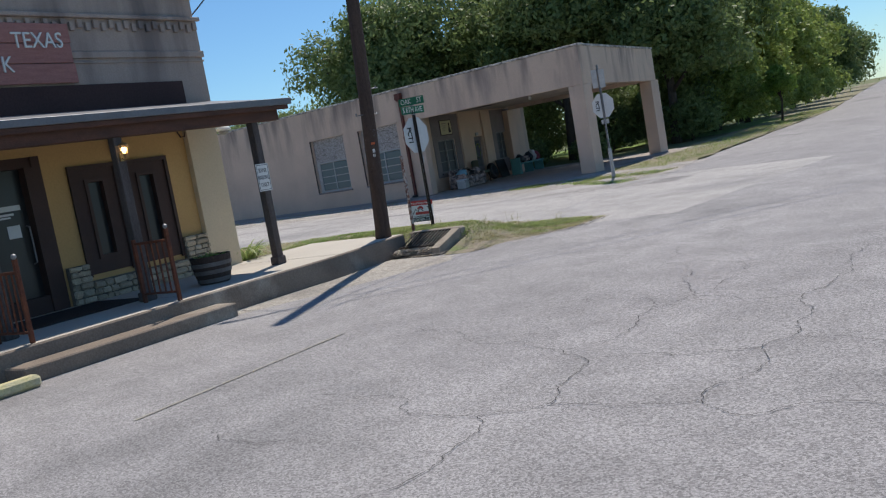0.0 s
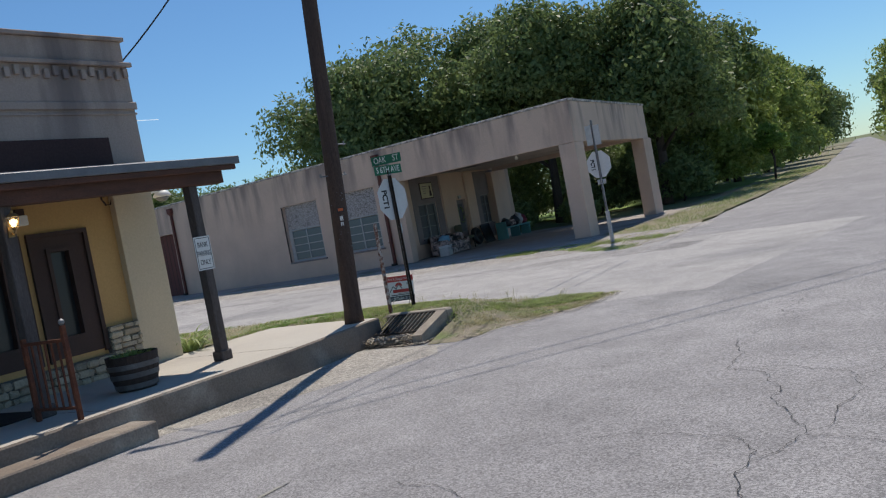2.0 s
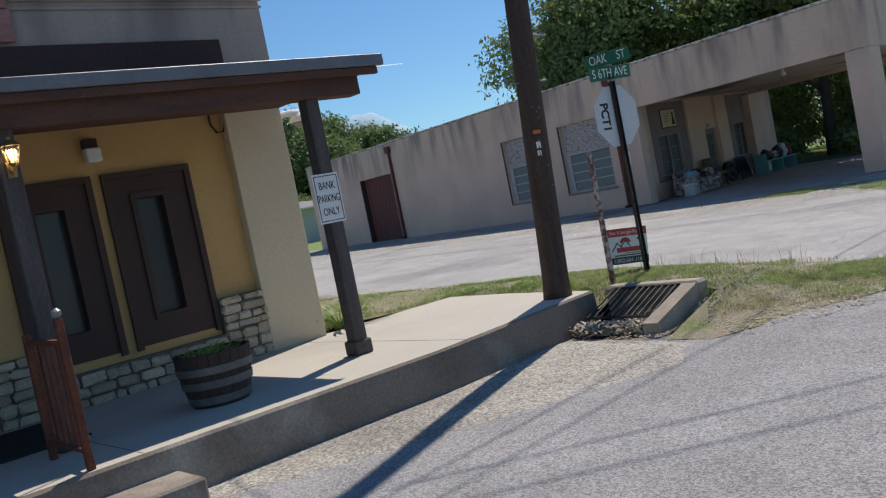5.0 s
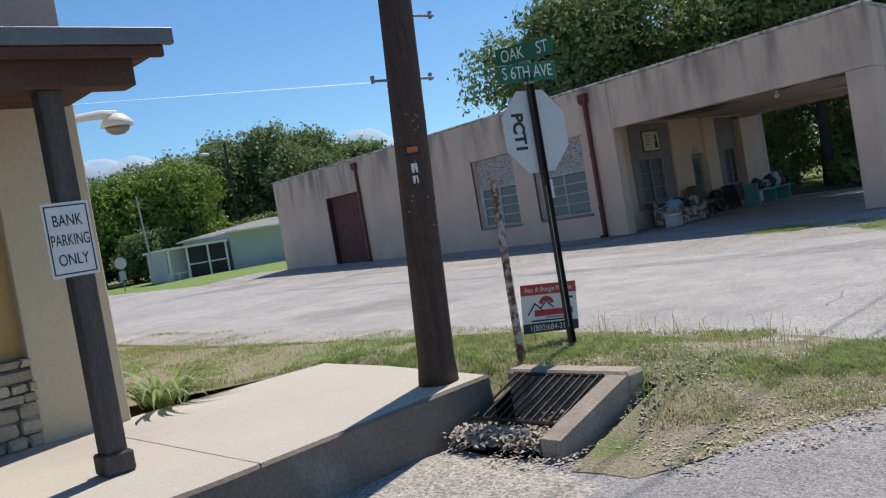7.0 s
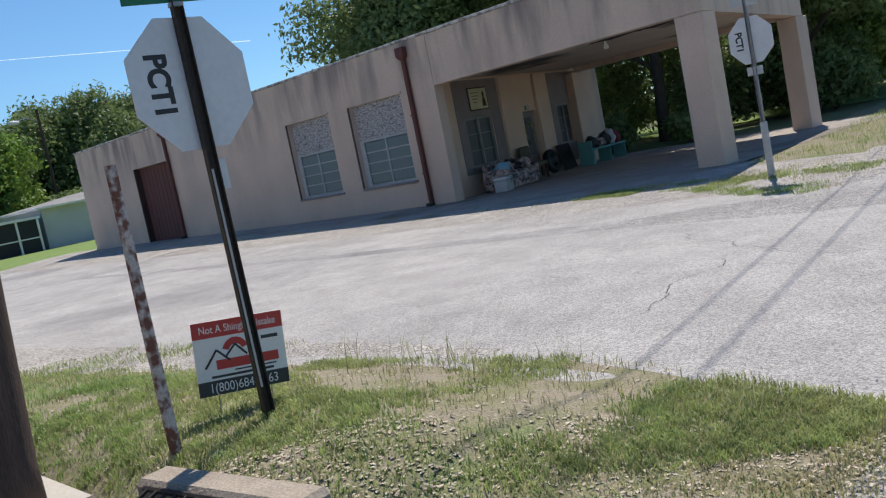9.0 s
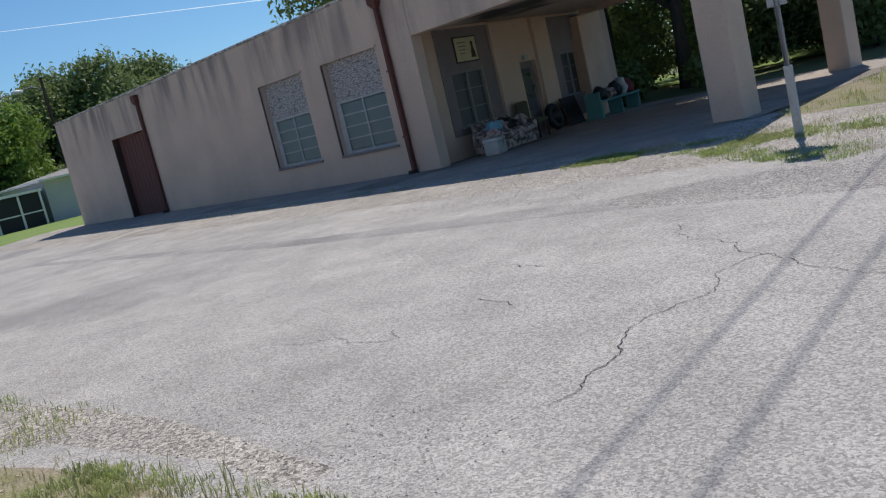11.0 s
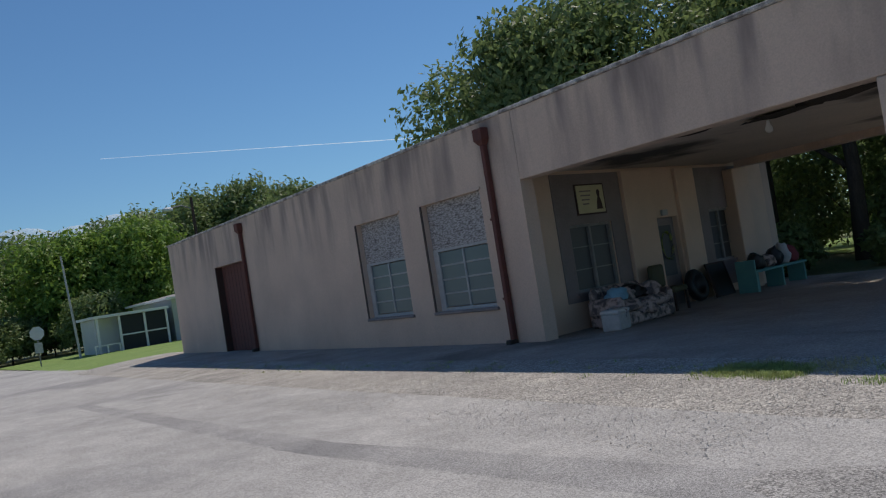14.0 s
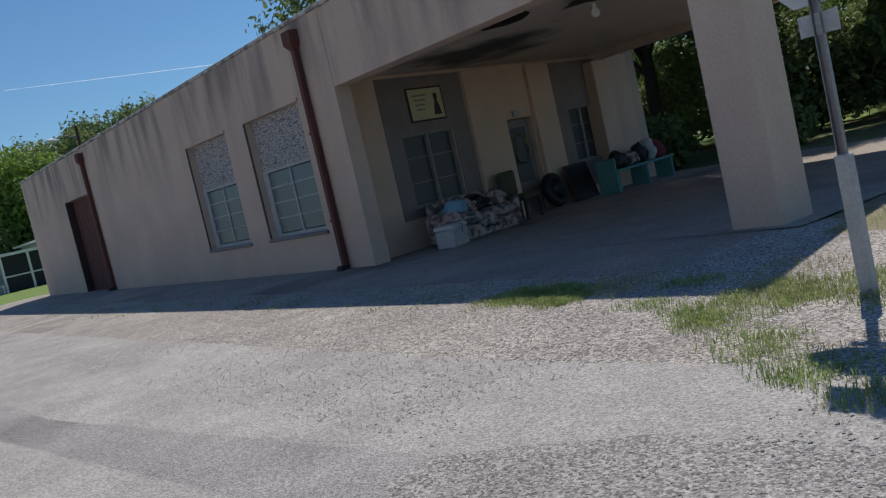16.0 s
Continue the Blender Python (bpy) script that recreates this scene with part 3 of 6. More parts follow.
bank = thing("bank_building", "single-storey bank with brown-grey stucco parapet, mustard wall and cream corner pier", "building", BANK)
holes = [(-2.73, -2.0, 0.68, 2.18), (-1.85, -1.09, 0.68, 2.2), (-4.3, -3.12, FLOOR, 2.42)]
part("mustard_wall", holed(bmesh.new(), -8.0, -0.62, 0.0, 2.95, holes, lambda u, z, s: (-0.1 - 0.22 * s, u, z)), YELLOW, bank, "mustard-painted ground floor wall")
part("corner_pier", boxm(-0.55, 0.0, -0.62, 0.0, 0.0, 2.95, bevel=0.008), CREAM, bank, "cream-painted corner pier")
part("upper_wall", boxm(-0.4, 0.0, -8.0, 0.0, 2.953, 4.28), BANK_STUCCO, bank, "stained brown-grey stucco upper wall")
part("parapet", boxm(-0.4, -0.02, -8.0, -0.012, 4.283, 4.62), BANK_STUCCO, bank)
part("coping", boxm(-0.44, 0.03, -8.0, 0.03, 4.623, 4.68, bevel=0.01), BANK_STUCCO, bank)
part("cornice", boxm(0.002, 0.07, -8.0, 0.05, 4.27, 4.33, bevel=0.01), BANK_STUCCO, bank)
part("moulding", boxm(0.002, 0.035, -8.0, 0.03, 3.70, 3.80, bevel=0.01), BANK_STUCCO, bank)
part("moulding", boxm(0.002, 0.02, -8.0, 0.02, 3.63, 3.66, bevel=0.006), BANK_STUCCO, bank)
dentil = mesh_of(boxm(0.003, 0.05, -0.035, 0.035, -0.06, 0.06, bevel=0.006), "dentil", BANK_STUCCO)
for k in range(28):
    ob = new("dentil", dentil)
    ob.parent = bank
    ob.location = (0, -0.06 - 0.13 * k, 4.19 - 0.04 * (k % 2))
part("north_wall", boxm(-14, -0.553, -0.3, 0.0, 0.0, 2.95), CREAM, bank)
part("north_parapet", boxm(-14, -0.403, -0.3, 0.0, 2.953, 4.6), BANK_STUCCO, bank)
part("south_wall", boxm(-14, -0.33, -8.0, -7.7, 0, 4.6), BANK_STUCCO, bank)
part("west_wall", boxm(-14.3, -14.003, -8.0, 0.0, 0, 4.6), BANK_STUCCO, bank)
part("roof", boxm(-14, -0.403, -7.7, -0.3, 4.1, 4.25), SHINGLE, bank)
part("transom_board", boxm(0.003, 0.045, -8.0, -0.53, 2.955, 3.33, bevel=0.005), TRANSOM, bank, "dark maroon board above the canopy")


def bank_window(y0, y1, g0, g1):
    w = thing("window", "", "", None)
    w.parent = bank
    rim = bmesh.new()
    z0, z1 = 0.68, 2.19
    for a in ((y0, g0, z0, z1), (g1, y1, z0, z1), (g0, g1, 1.97, z1), (g0, g1, z0, 0.93)):
        box(rim, -0.2, -0.085, a[0], a[1], a[2], a[3])
    part("window_frame", rim, BROWN, w, "wide dark brown window frame")
    tr = bmesh.new()
    for a in ((y0 - 0.03, y0 + 0.025, z0 - 0.03, z1 + 0.03), (y1 - 0.025, y1 + 0.03, z0 - 0.03, z1 + 0.03), (y0 + 0.026, y1 - 0.026, z1 - 0.025, z1 + 0.03)):
        box(tr, -0.095, -0.055, *a)
    for a in ((g0 - 0.05, g0, 0.88, 2.02), (g1, g1 + 0.05, 0.88, 2.02), (g0, g1, 1.97, 2.02), (g0, g1, 0.88, 0.93)):
        box(tr, -0.084, -0.062, *a)
    part("trim", tr, BROWN, w)
    part("pane", boxm(-0.16, -0.15, g0, g1, 0.93, 1.97), DARKPANE, w)


bank_window(-2.73, -2.0, -2.48, -2.24)
bank_window(-1.85, -1.09, -1.61, -1.36)
door = thing("door", "", "")
door.parent = bank
fr = bmesh.new()
for a in ((-3.24, -3.12, FLOOR, 2.42), (-4.3, -4.18, FLOOR, 2.42), (-4.18, -3.24, 2.28, 2.42), (-4.18, -4.06, FLOOR, 2.28), (-3.36, -3.24, FLOOR, 2.28), (-4.06, -3.36, FLOOR, 0.55)):
    box(fr, -0.3, -0.12 + (0.03 if a[1] - a[0] < 0.13 else 0.0), *a)
part("door_frame", fr, BROWN, door, "dark brown door frame")
part("pane", boxm(-0.25, -0.24, -4.06, -3.36, 0.55, 2.28), DARKPANE, door)
for k, (w0, w1, zz, h) in enumerate(((-4.0, -3.44, 1.78, 0.035), (-3.9, -3.55, 1.70, 0.015), (-3.8, -3.6, 1.66, 0.012))):
    part("lettering", boxm(-0.239, -0.237, w0, w1, zz - h, zz + h), WHITE, door, "white line of small lettering")
part("notice", boxm(-0.239, -0.236, -3.68, -3.5, 1.38, 1.55), WHITE, door, "white paper notice")
part("door_pull", tubem([(-0.22, -3.42, 1.0), (-0.15, -3.42, 1.02), (-0.15, -3.42, 1.5), (-0.22, -3.42, 1.52)], 0.012, 8), STEEL, door)

# limestone wainscot: backing and single stones
wains = thing("stone_wainscot", "rough buff limestone wainscot with dark mortar joints", "stonework", BANK, kind="structure")
bk = bmesh.new()
for a in ((-1.06, -0.60, 0.93), (-2.76, -1.06, 0.60), (-3.08, -2.76, 0.85)):
    box(bk, -0.098, -0.03, a[0], a[1], 0.30, a[2])
part("mortar", bk, MORTAR, wains)
random.seed(5)


def rock(w, h, d):
    bm = bmesh.new()
    bmesh.ops.create_cube(bm, size=1.0, matrix=Matrix.Diagonal((d, w, h, 1)))
    bmesh.ops.bevel(bm, geom=list(bm.edges), offset=min(w, h) * 0.2, segments=1, affect="EDGES", profile=0.6)
    for v in bm.verts:
        v.co += Vector((random.uniform(-0.008, 0.012), random.uniform(-0.012, 0.012), random.uniform(-0.009, 0.009)))
    return bm


for y0, y1, zt in ((-1.06, -0.60, 0.93), (-2.76, -1.06, 0.60), (-3.08, -2.76, 0.85)):
    z = 0.31
    while z < zt - 0.03:
        h = min(random.uniform(0.07, 0.12), zt - z)
        y = y0
        while y < y1 - 0.02:
            w = min(random.uniform(0.09, 0.24), y1 - y)
            if y1 - y - w < 0.05:
                w = y1 - y
            ob = part("stone", rock(w - 0.014, h - 0.012, 0.06), STONE, wains)
            ob.location = (-0.02 + random.uniform(-0.008, 0.012), y + w / 2, z + h / 2)
            y += w
        z += h

# canopy
canopy = thing("canopy", "long low timber canopy with a grey metal edge over the pavement", "canopy", BANK)
bm = bmesh.new()
vs = [bm.verts.new(p) for p in ((0.01, -8, 2.86), (1.72, -8, 2.60), (1.72, -0.05, 2.66), (0.01, -0.05, 2.92), (0.01, -8, 2.93), (1.72, -8, 2.66), (1.72, -0.05, 2.72), (0.01, -0.05, 2.99))]
for q in ((0, 1, 2, 3), (7, 6, 5, 4), (0, 4, 5, 1), (1, 5, 6, 2), (2, 6, 7, 3), (3, 7, 4, 0)):
    bm.faces.new([vs[i] for i in q])
bmesh.ops.recalc_face_normals(bm, faces=bm.faces)
part("roof_deck", bm, ROOFMETAL, canopy)


def slanted(x0, x1, y0, y1, zb0, zt0, zb1, zt1):
    """A bar along y whose ends stand at different heights."""
    bm = bmesh.new()
    v = [bm.verts.new(p) for p in ((x0, y0, zb0), (x1, y0, zb0), (x1, y0, zt0), (x0, y0, zt0), (x0, y1, zb1), (x1, y1, zb1), (x1, y1, zt1), (x0, y1, zt1))]
    for q in ((3, 2, 1, 0), (4, 5, 6, 7), (0, 1, 5, 4), (1, 2, 6, 5), (2, 3, 7, 6), (3, 0, 4, 7)):
        bm.faces.new([v[i] for i in q])
    bmesh.ops.bevel(bm, geom=list(bm.edges), offset=0.006, segments=1, affect="EDGES")
    return bm


part("metal_edge", slanted(1.722, 1.77, -8, -0.03, 2.575, 2.665, 2.64, 2.735), ROOFMETAL, canopy, "grey painted metal roof edge")
part("fascia", slanted(1.70, 1.745, -8, -0.09, 2.50, 2.573, 2.575, 2.638), BEAM, canopy, "peeling brown fascia board")
part("beam", slanted(1.50, 1.66, -8, -0.25, 2.36, 2.53, 2.43, 2.60), BEAM, canopy, "heavy red-brown beam")
part("wall_beam", boxm(0.004, 0.1, -8, -0.06, 2.74, 2.84), BEAM, canopy)
part("soffit", slanted(0.1, 1.7, -8, -0.07, 2.57, 2.59, 2.62, 2.64), BEAM, canopy)


def canopy_post(y, group):
    p = thing("canopy_post", "square weathered grey timber canopy post on a block", "post", BANK @ pose(1.56, y, 0), group=group)
    bm = boxm(-0.062, 0.062, -0.062, 0.062, FLOOR + 0.1, 2.43, bevel=0.008)
    part("shaft", bm, GREYWOOD, p)
    part("base_block", boxm(-0.085, 0.085, -0.085, 0.085, FLOOR, FLOOR + 0.12, bevel=0.012), GREYWOOD, p)
    return p


for y in (-0.72, -3.08, -4.95):
    canopy_post(y, "canopy posts")

psign = thing("parking_sign", "white metal sign with black border and lettering on the timber post", "sign", BANK @ pose(1.632, -0.76, 1.62))
bm = boxm(-0.002, 0.002, -0.125, 0.125, -0.20, 0.20)
part("plate", bm, WHITE, psign)
rim = bmesh.new()
for a in ((-0.113, -0.106, -0.185, 0.185), (0.106, 0.113, -0.185, 0.185), (-0.106, 0.106, 0.178, 0.185), (-0.106, 0.106, -0.185, -0.178)):
    box(rim, 0.002, 0.0035, *a)
part("border", rim, BLACKINK, psign)
for k, s in enumerate(("BANK", "PARKING", "ONLY")):
    words(s, 0.088, BLACKINK, pose(0.003, 0, 0.10 - 0.105 * k, 90, 0, 90), psign, wide=0.56 if k == 1 else 0.68, depth=0.001)

# sign boards on the parapet
board = thing("bank_sign", "faded red plank sign with raised pale letters", "sign", BANK @ pose(0.035, -2.36, 3.36))
for k in range(3):
    part("plank", boxm(0.0, 0.035, -2.6, -0.015 * (k % 2), 0.275 * k, 0.275 * k + 0.265, bevel=0.006), PINKBOARD, board)
words("TEXAS", 0.30, WHITE, pose(0.045, -0.13, 0.57, 90, 0, 90), board, align="RIGHT", depth=0.012, wide=0.85)
words("K", 0.30, WHITE, pose(0.045, -0.92, 0.25, 90, 0, 90), board, align="RIGHT", depth=0.012, wide=0.85)

# lamp on the second post, lit
lamp = thing("wall_lantern", "small brass lantern, lit, fixed to the timber post", "lamp", BANK @ pose(1.63, -3.08, 2.2))
part("back_plate", boxm(-0.005, 0.01, -0.03, 0.03, -0.1, 0.0), BRASS, lamp)
part("arm", tubem([(0.01, 0, -0.06), (0.05, 0, -0.09), (0.07, 0, -0.04)], 0.008, 8), BRASS, lamp)
b = part("bulb", lathe([(0.008, -0.005), (0.016, 0.012), (0.026, 0.05), (0.012, 0.07)], 10), BULB, lamp)
b.location = (0.075, 0, 0)
LAMPGLASS = plain("clear_lantern_glass", (1.0, 0.95, 0.85), 0.08)
LAMPGLASS.node_tree.nodes["Principled BSDF"].inputs["Transmission Weight"].default_value = 1.0
b = part("glass", lathe([(0.03, -0.018), (0.056, 0.086)], 6), LAMPGLASS, lamp, "clear tapered lantern glass")
b.location = (0.075, 0, 0)
for k in range(6):
    c, d = math.cos(math.pi * k / 3), math.sin(math.pi * k / 3)
    b = part("rib", tubem([(0.031 * c, 0.031 * d, -0.02), (0.058 * c, 0.058 * d, 0.088)], 0.003, 5), BRASS, lamp)
    b.location = (0.075, 0, 0)
b = part("cap", lathe([(0.068, 0.088), (0.06, 0.096), (0.03, 0.122), (0.012, 0.13), (0.014, 0.142), (0.004, 0.155)], 6), BRASS, lamp)
b.location = (0.075, 0, 0)
b = part("base_cup", lathe([(0.006, -0.075), (0.014, -0.055), (0.01, -0.04), (0.034, -0.02)], 6), BRASS, lamp)
b.location = (0.075, 0, 0)
flood = thing("flood_light", "white box light on a dark bracket over the windows", "lamp", BANK @ pose(-0.095, -1.92, 2.42))
part("housing", boxm(0.02, 0.12, -0.065, 0.065, -0.09, 0.03, bevel=0.01), WHITE, flood)
part("bracket", boxm(0.0, 0.08, -0.06, 0.06, 0.033, 0.11, bevel=0.006), BROWN, flood)
solo("conduit", tubem([(-0.07, -0.75, 2.75), (-0.06, -0.75, 2.55), (-0.06, -0.7, 2.47), (-0.05, -0.64, 2.47), (-0.04, -0.60, 2.6)], 0.012, 8), BROWN, "bent dark cable loop on the wall", "cable", BANK)
dome = thing("security_camera", "white dome camera on a curved bracket at the bank corner", "camera", BANK @ pose(-0.3, 0.0, 2.6))
part("bracket", tubem([(0, 0.0, -0.05), (0, 0.12, 0.0), (0, 0.3, 0.02), (0, 0.42, 0.0)], [0.035, 0.03, 0.035, 0.05], 10), WHITE, dome)
o = part("housing", lathe([(0.05, 0.02), (0.10, -0.02), (0.125, -0.055), (0.125, -0.075), (0.10, -0.08)], 18), WHITE, dome, smooth=True)
o.location = (0, 0.42, 0)
o = part("dome", lathe([(0.095, -0.081), (0.085, -0.11), (0.05, -0.135), (0.01, -0.142)], 18), STEEL, dome, smooth=True)
o.location = (0, 0.42, 0)


def stair_rail(y):
    r = thing("stair_rail", "rusty iron stair railing with square bars and a knob", "railing", BANK @ pose(0, y, 0), group="stair rails")
    for x, top in ((2.38, 1.20), (1.72, 1.12)):
        p = part("post", boxm(x - 0.022, x + 0.022, -0.022, 0.022, FLOOR, top, bevel=0.004), RUST, r)
    k = part("knob", lathe([(0.012, 0), (0.028, 0.02), (0.028, 0.045), (0.008, 0.062)], 10), STEEL, r)
    k.location = (2.38, 0, 1.20)
    part("top_rail", boxm(1.74, 2.36, -0.018, 0.018, 1.05, 1.08), RUST, r)
    part("bottom_rail", boxm(1.74, 2.36, -0.015, 0.015, FLOOR + 0.1, FLOOR + 0.125), RUST, r)
    for j in range(5):
        x = 1.84 + 0.105 * j
        part("bar", boxm(x - 0.008, x + 0.008, -0.008, 0.008, FLOOR + 0.126, 1.049), RUST, r)


stair_rail(-3.24)
stair_rail(-5.15)
solo("door_mat", boxm(0.15, 1.3, -4.6, -2.85, FLOOR + 0.001, FLOOR + 0.014, bevel=0.004), material("dark_mat", (0.04, 0.032, 0.03), 0.95, fine=90, bump=0.5), "dark ribbed entrance mat on the pavement", "mat", BANK)

barrel = thing("barrel_planter", "half-barrel planter with grey hoops and low green plants", "planter", BANK @ pose(1.62, -2.02, FLOOR))
for k in range(22):
    bm = bmesh.new()
    a0, a1 = 6.2832 * (k + 0.03) / 22, 6.2832 * (k + 0.97) / 22
    rows = [[bm.verts.new((r * math.cos(a), r * math.sin(a), z)) for a in (a0, a1)] for r, z in ((0.20, 0), (0.235, 0.1), (0.262, 0.25), (0.275, 0.38), (0.25, 0.38), (0.235, 0.28))]
    for r0, r1 in zip(rows, rows[1:]):
        bm.faces.new((r0[0], r0[1], r1[1], r1[0]))
    part("stave", bm, BARRELWOOD, barrel)
part("bottom", lathe([(0.19, 0.004), (0.225, 0.1), (0.23, 0.28)], 22), BARRELWOOD, barrel)
for z, r in ((0.05, 0.224), (0.165, 0.252), (0.265, 0.27)):
    part("hoop", lathe([(r - 0.015, z - 0.028), (r, z - 0.026), (r + 0.006, z + 0.026), (r - 0.01, z + 0.028)], 28), HOOP, barrel)
part("soil", lathe([(0.235, 0.29), (0.235, 0.33), (0.05, 0.345)], 20), SOIL, barrel)


def leaf(bm, base, way, length, width, droop=0.3, bend=4, mat=0):
    """A narrow arching leaf or blade."""
    side = way.cross(Vector((0, 0, 1)))
    side = side.normalized() if side.length > 1e-4 else Vector((1, 0, 0))
    last, p, d = None, Vector(base), way.normalized()
    for k in range(bend + 1):
        f = k / bend
        w = width * (1 - f) ** 0.6 * (0.55 + 0.45 * min(1, f * 4))
        cur = (bm.verts.new(p - side * w / 2), bm.verts.new(p + side * w / 2))
        if last:
            fc = bm.faces.new((last[0], last[1], cur[1], cur[0]))
            fc.material_index = mat
        last = cur
        p = p + d * length / bend
        d = (d + Vector((0, 0, -droop / bend * 2))).normalized()


random.seed(21)
bm = bmesh.new()
for k in range(170):
    a, r = random.uniform(0, 6.283), 0.2 * math.sqrt(random.random())
    leaf(bm, (r * math.cos(a), r * math.sin(a), 0.33), Vector((math.cos(a) * 0.6, math.sin(a) * 0.6, random.uniform(0.5, 1.2))), random.uniform(0.07, 0.17), 0.025, 0.7, 3)
part("plants", bm, LEAF_MID, barrel)
lily = thing("lily_clump", "clump of strappy pale-green lily leaves beside the pier", "plant", BANK @ pose(-0.34, 0.40, 0.31))
bm = bmesh.new()
for k in range(85):
    a, r = random.uniform(0, 6.283), random.uniform(0, 0.2)
    leaf(bm, (r * math.cos(a), r * math.sin(a), 0), Vector((math.cos(a) * 0.8, math.sin(a) * 0.8, random.uniform(0.7, 1.6))), random.uniform(0.35, 0.75), random.uniform(0.03, 0.055), 0.95, 6)
part("leaves", bm, leafy("lily_leaves", (0.17, 0.27, 0.07), (0.30, 0.36, 0.14)), lily)
wstop = solo("wheel_stop", boxm(2.95, 3.12, -7.2, -5.55, 0.002, 0.12, bevel=0.03), material("yellow_concrete", (0.55, 0.50, 0.24), 0.85, second=(0.48, 0.44, 0.34), scale=6, fine=50, bump=0.4, grain=0.15), "worn yellow concrete wheel stop", "wheel stop", BANK)

# ---- storm drain at the kerb's end ----
drain = thing("storm_drain", "kerbside storm drain with a rusty bar grate in a concrete frame", "drain", BANK)
DRAINFRAME = material("weathered_drain_concrete", (0.40, 0.34, 0.27), 0.9, second=(0.30, 0.25, 0.20), scale=6, fine=70, spread=0.4, bump=0.5, grain=0.2)
bm = bmesh.new()


def prism(bm, quad, zb, zt):
    lo = [bm.verts.new((x, y, zb)) for x, y in quad]
    hi = [bm.verts.new((x, y, z)) for (x, y), z in zip(quad, zt)]
    for k in range(4):
        bm.faces.new((lo[k], lo[(k + 1) % 4], hi[(k + 1) % 4], hi[k]))
    bm.faces.new(hi)
    bm.faces.new(lo[::-1])
    bmesh.ops.recalc_face_normals(bm, faces=bm.faces)


prism(bm, [(3.07, 1.05), (3.22, 1.05), (3.22, 1.70), (3.07, 1.70)], -0.1, [0.10, 0.10, 0.30, 0.30])
part("side_wall", bm, DRAINFRAME, drain)
part("back_wall", boxm(2.205, 3.22, 1.703, 1.88, -0.1, 0.315, bevel=0.025), DRAINFRAME, drain)
# shallow floor painted black to stand in for the pit's deep shade
part("pit", boxm(2.2, 3.065, 1.0, 1.70, -0.058, -0.045), plain("drain_depth_black", (0.012, 0.010, 0.009), 1.0), drain, "shallow drain floor painted black as deep shade")
for k in range(11):
    x = 2.34 + 0.068 * k
    part("grate_bar", tubem([(x, 1.24, 0.12), (x, 1.70, 0.30)], 0.0085, 6), BLACKPOST, drain)
for f in (0.02, 0.98):
    part("cross_bar", tubem([(2.31, 1.24 + 0.46 * f, 0.118 + 0.18 * f), (3.05, 1.24 + 0.46 * f, 0.118 + 0.18 * f)], 0.013, 6), BLACKPOST, drain)

# ---- utility pole, its wires ----
PX, PY = -10.45, 10.413
upole = thing("utility_pole", "tall dark creosoted timber utility pole with worn tags", "utility pole", pose(PX, PY, 0))
lean = Vector((0.014, 0.056, 1.0))
pole_pts = [lean * z for z in (0.25, 0.5, 1.5, 3, 5, 6.5, 8.8)]
part("shaft", tube(bmesh.new(), pole_pts, [0.142, 0.124, 0.117, 0.110, 0.104, 0.098, 0.09], 18), POLEWOOD, upole, smooth=True)
for z, y0, y1 in ((2.34, -0.22, 0.24), (2.76, 0.0, 0.3)):
    part("step_bolt", tubem([lean * z + Vector((0.0, y0, 0)), lean * z + Vector((0.0, y1, 0))], 0.009, 8), STEEL, upole)
    for y in (y0, y1):
        if y:
            part("bolt_head", boxm(-0.012, 0.012, y + lean.y * z - 0.008, y + lean.y * z + 0.008, z - 0.01, z + 0.04), STEEL, upole)
for z, h, w, m in ((1.86, 0.03, 0.05, BLACKINK), (1.865, 0.018, 0.035, ORANGE), (1.745, 0.03, 0.02, WHITE), (1.67, 0.025, 0.018, WHITE)):
    o = part("tag", boxm(0.1125, 0.1155 + (0.003 if m is ORANGE else 0), -w, w, z - h, z + h), m, upole, "small worn tag nailed to the pole")
    o.rotation_euler = (0, 0, radians(-32))
    o.location = (lean.x * z, lean.y * z, 0)
random.seed(3)
nail = mesh_of(lathe([(0.006, 0), (0.006, 0.004)], 6), "nail", STEEL)
for k in range(26):
    a, z = random.uniform(-1.7, 0.6), random.uniform(0.6, 2.2)
    o = new("nail", nail)
    o.parent = upole
    o.matrix_local = Matrix.Translation(lean * z) @ pose(0, 0, 0, 0, 0, math.degrees(a)) @ pose(0.114, 0, 0, 0, 90, 0)
# arm above the view, added to cast the fork in the pole's shadow
part("brace_arm", tubem([lean * 6.9, lean * 7.15 + Vector((-0.45, -0.5, 0.1)), lean * 7.2 + Vector((-0.7, -0.75, 0.05))], [0.03, 0.03, 0.07], 8), STEEL, upole)


def wire(a, b, sag, name="overhead_wire", r=0.011):
    a, b = Vector(a), Vector(b)
    pts = [a.lerp(b, k / 16) - Vector((0, 0, sag * 4 * (k / 16) * (1 - k / 16))) for k in range(17)]
    return solo(name, tubem(pts, r, 5), BLACKPOST, "thin dark overhead wire from the utility pole", "wire", group="overhead wires")


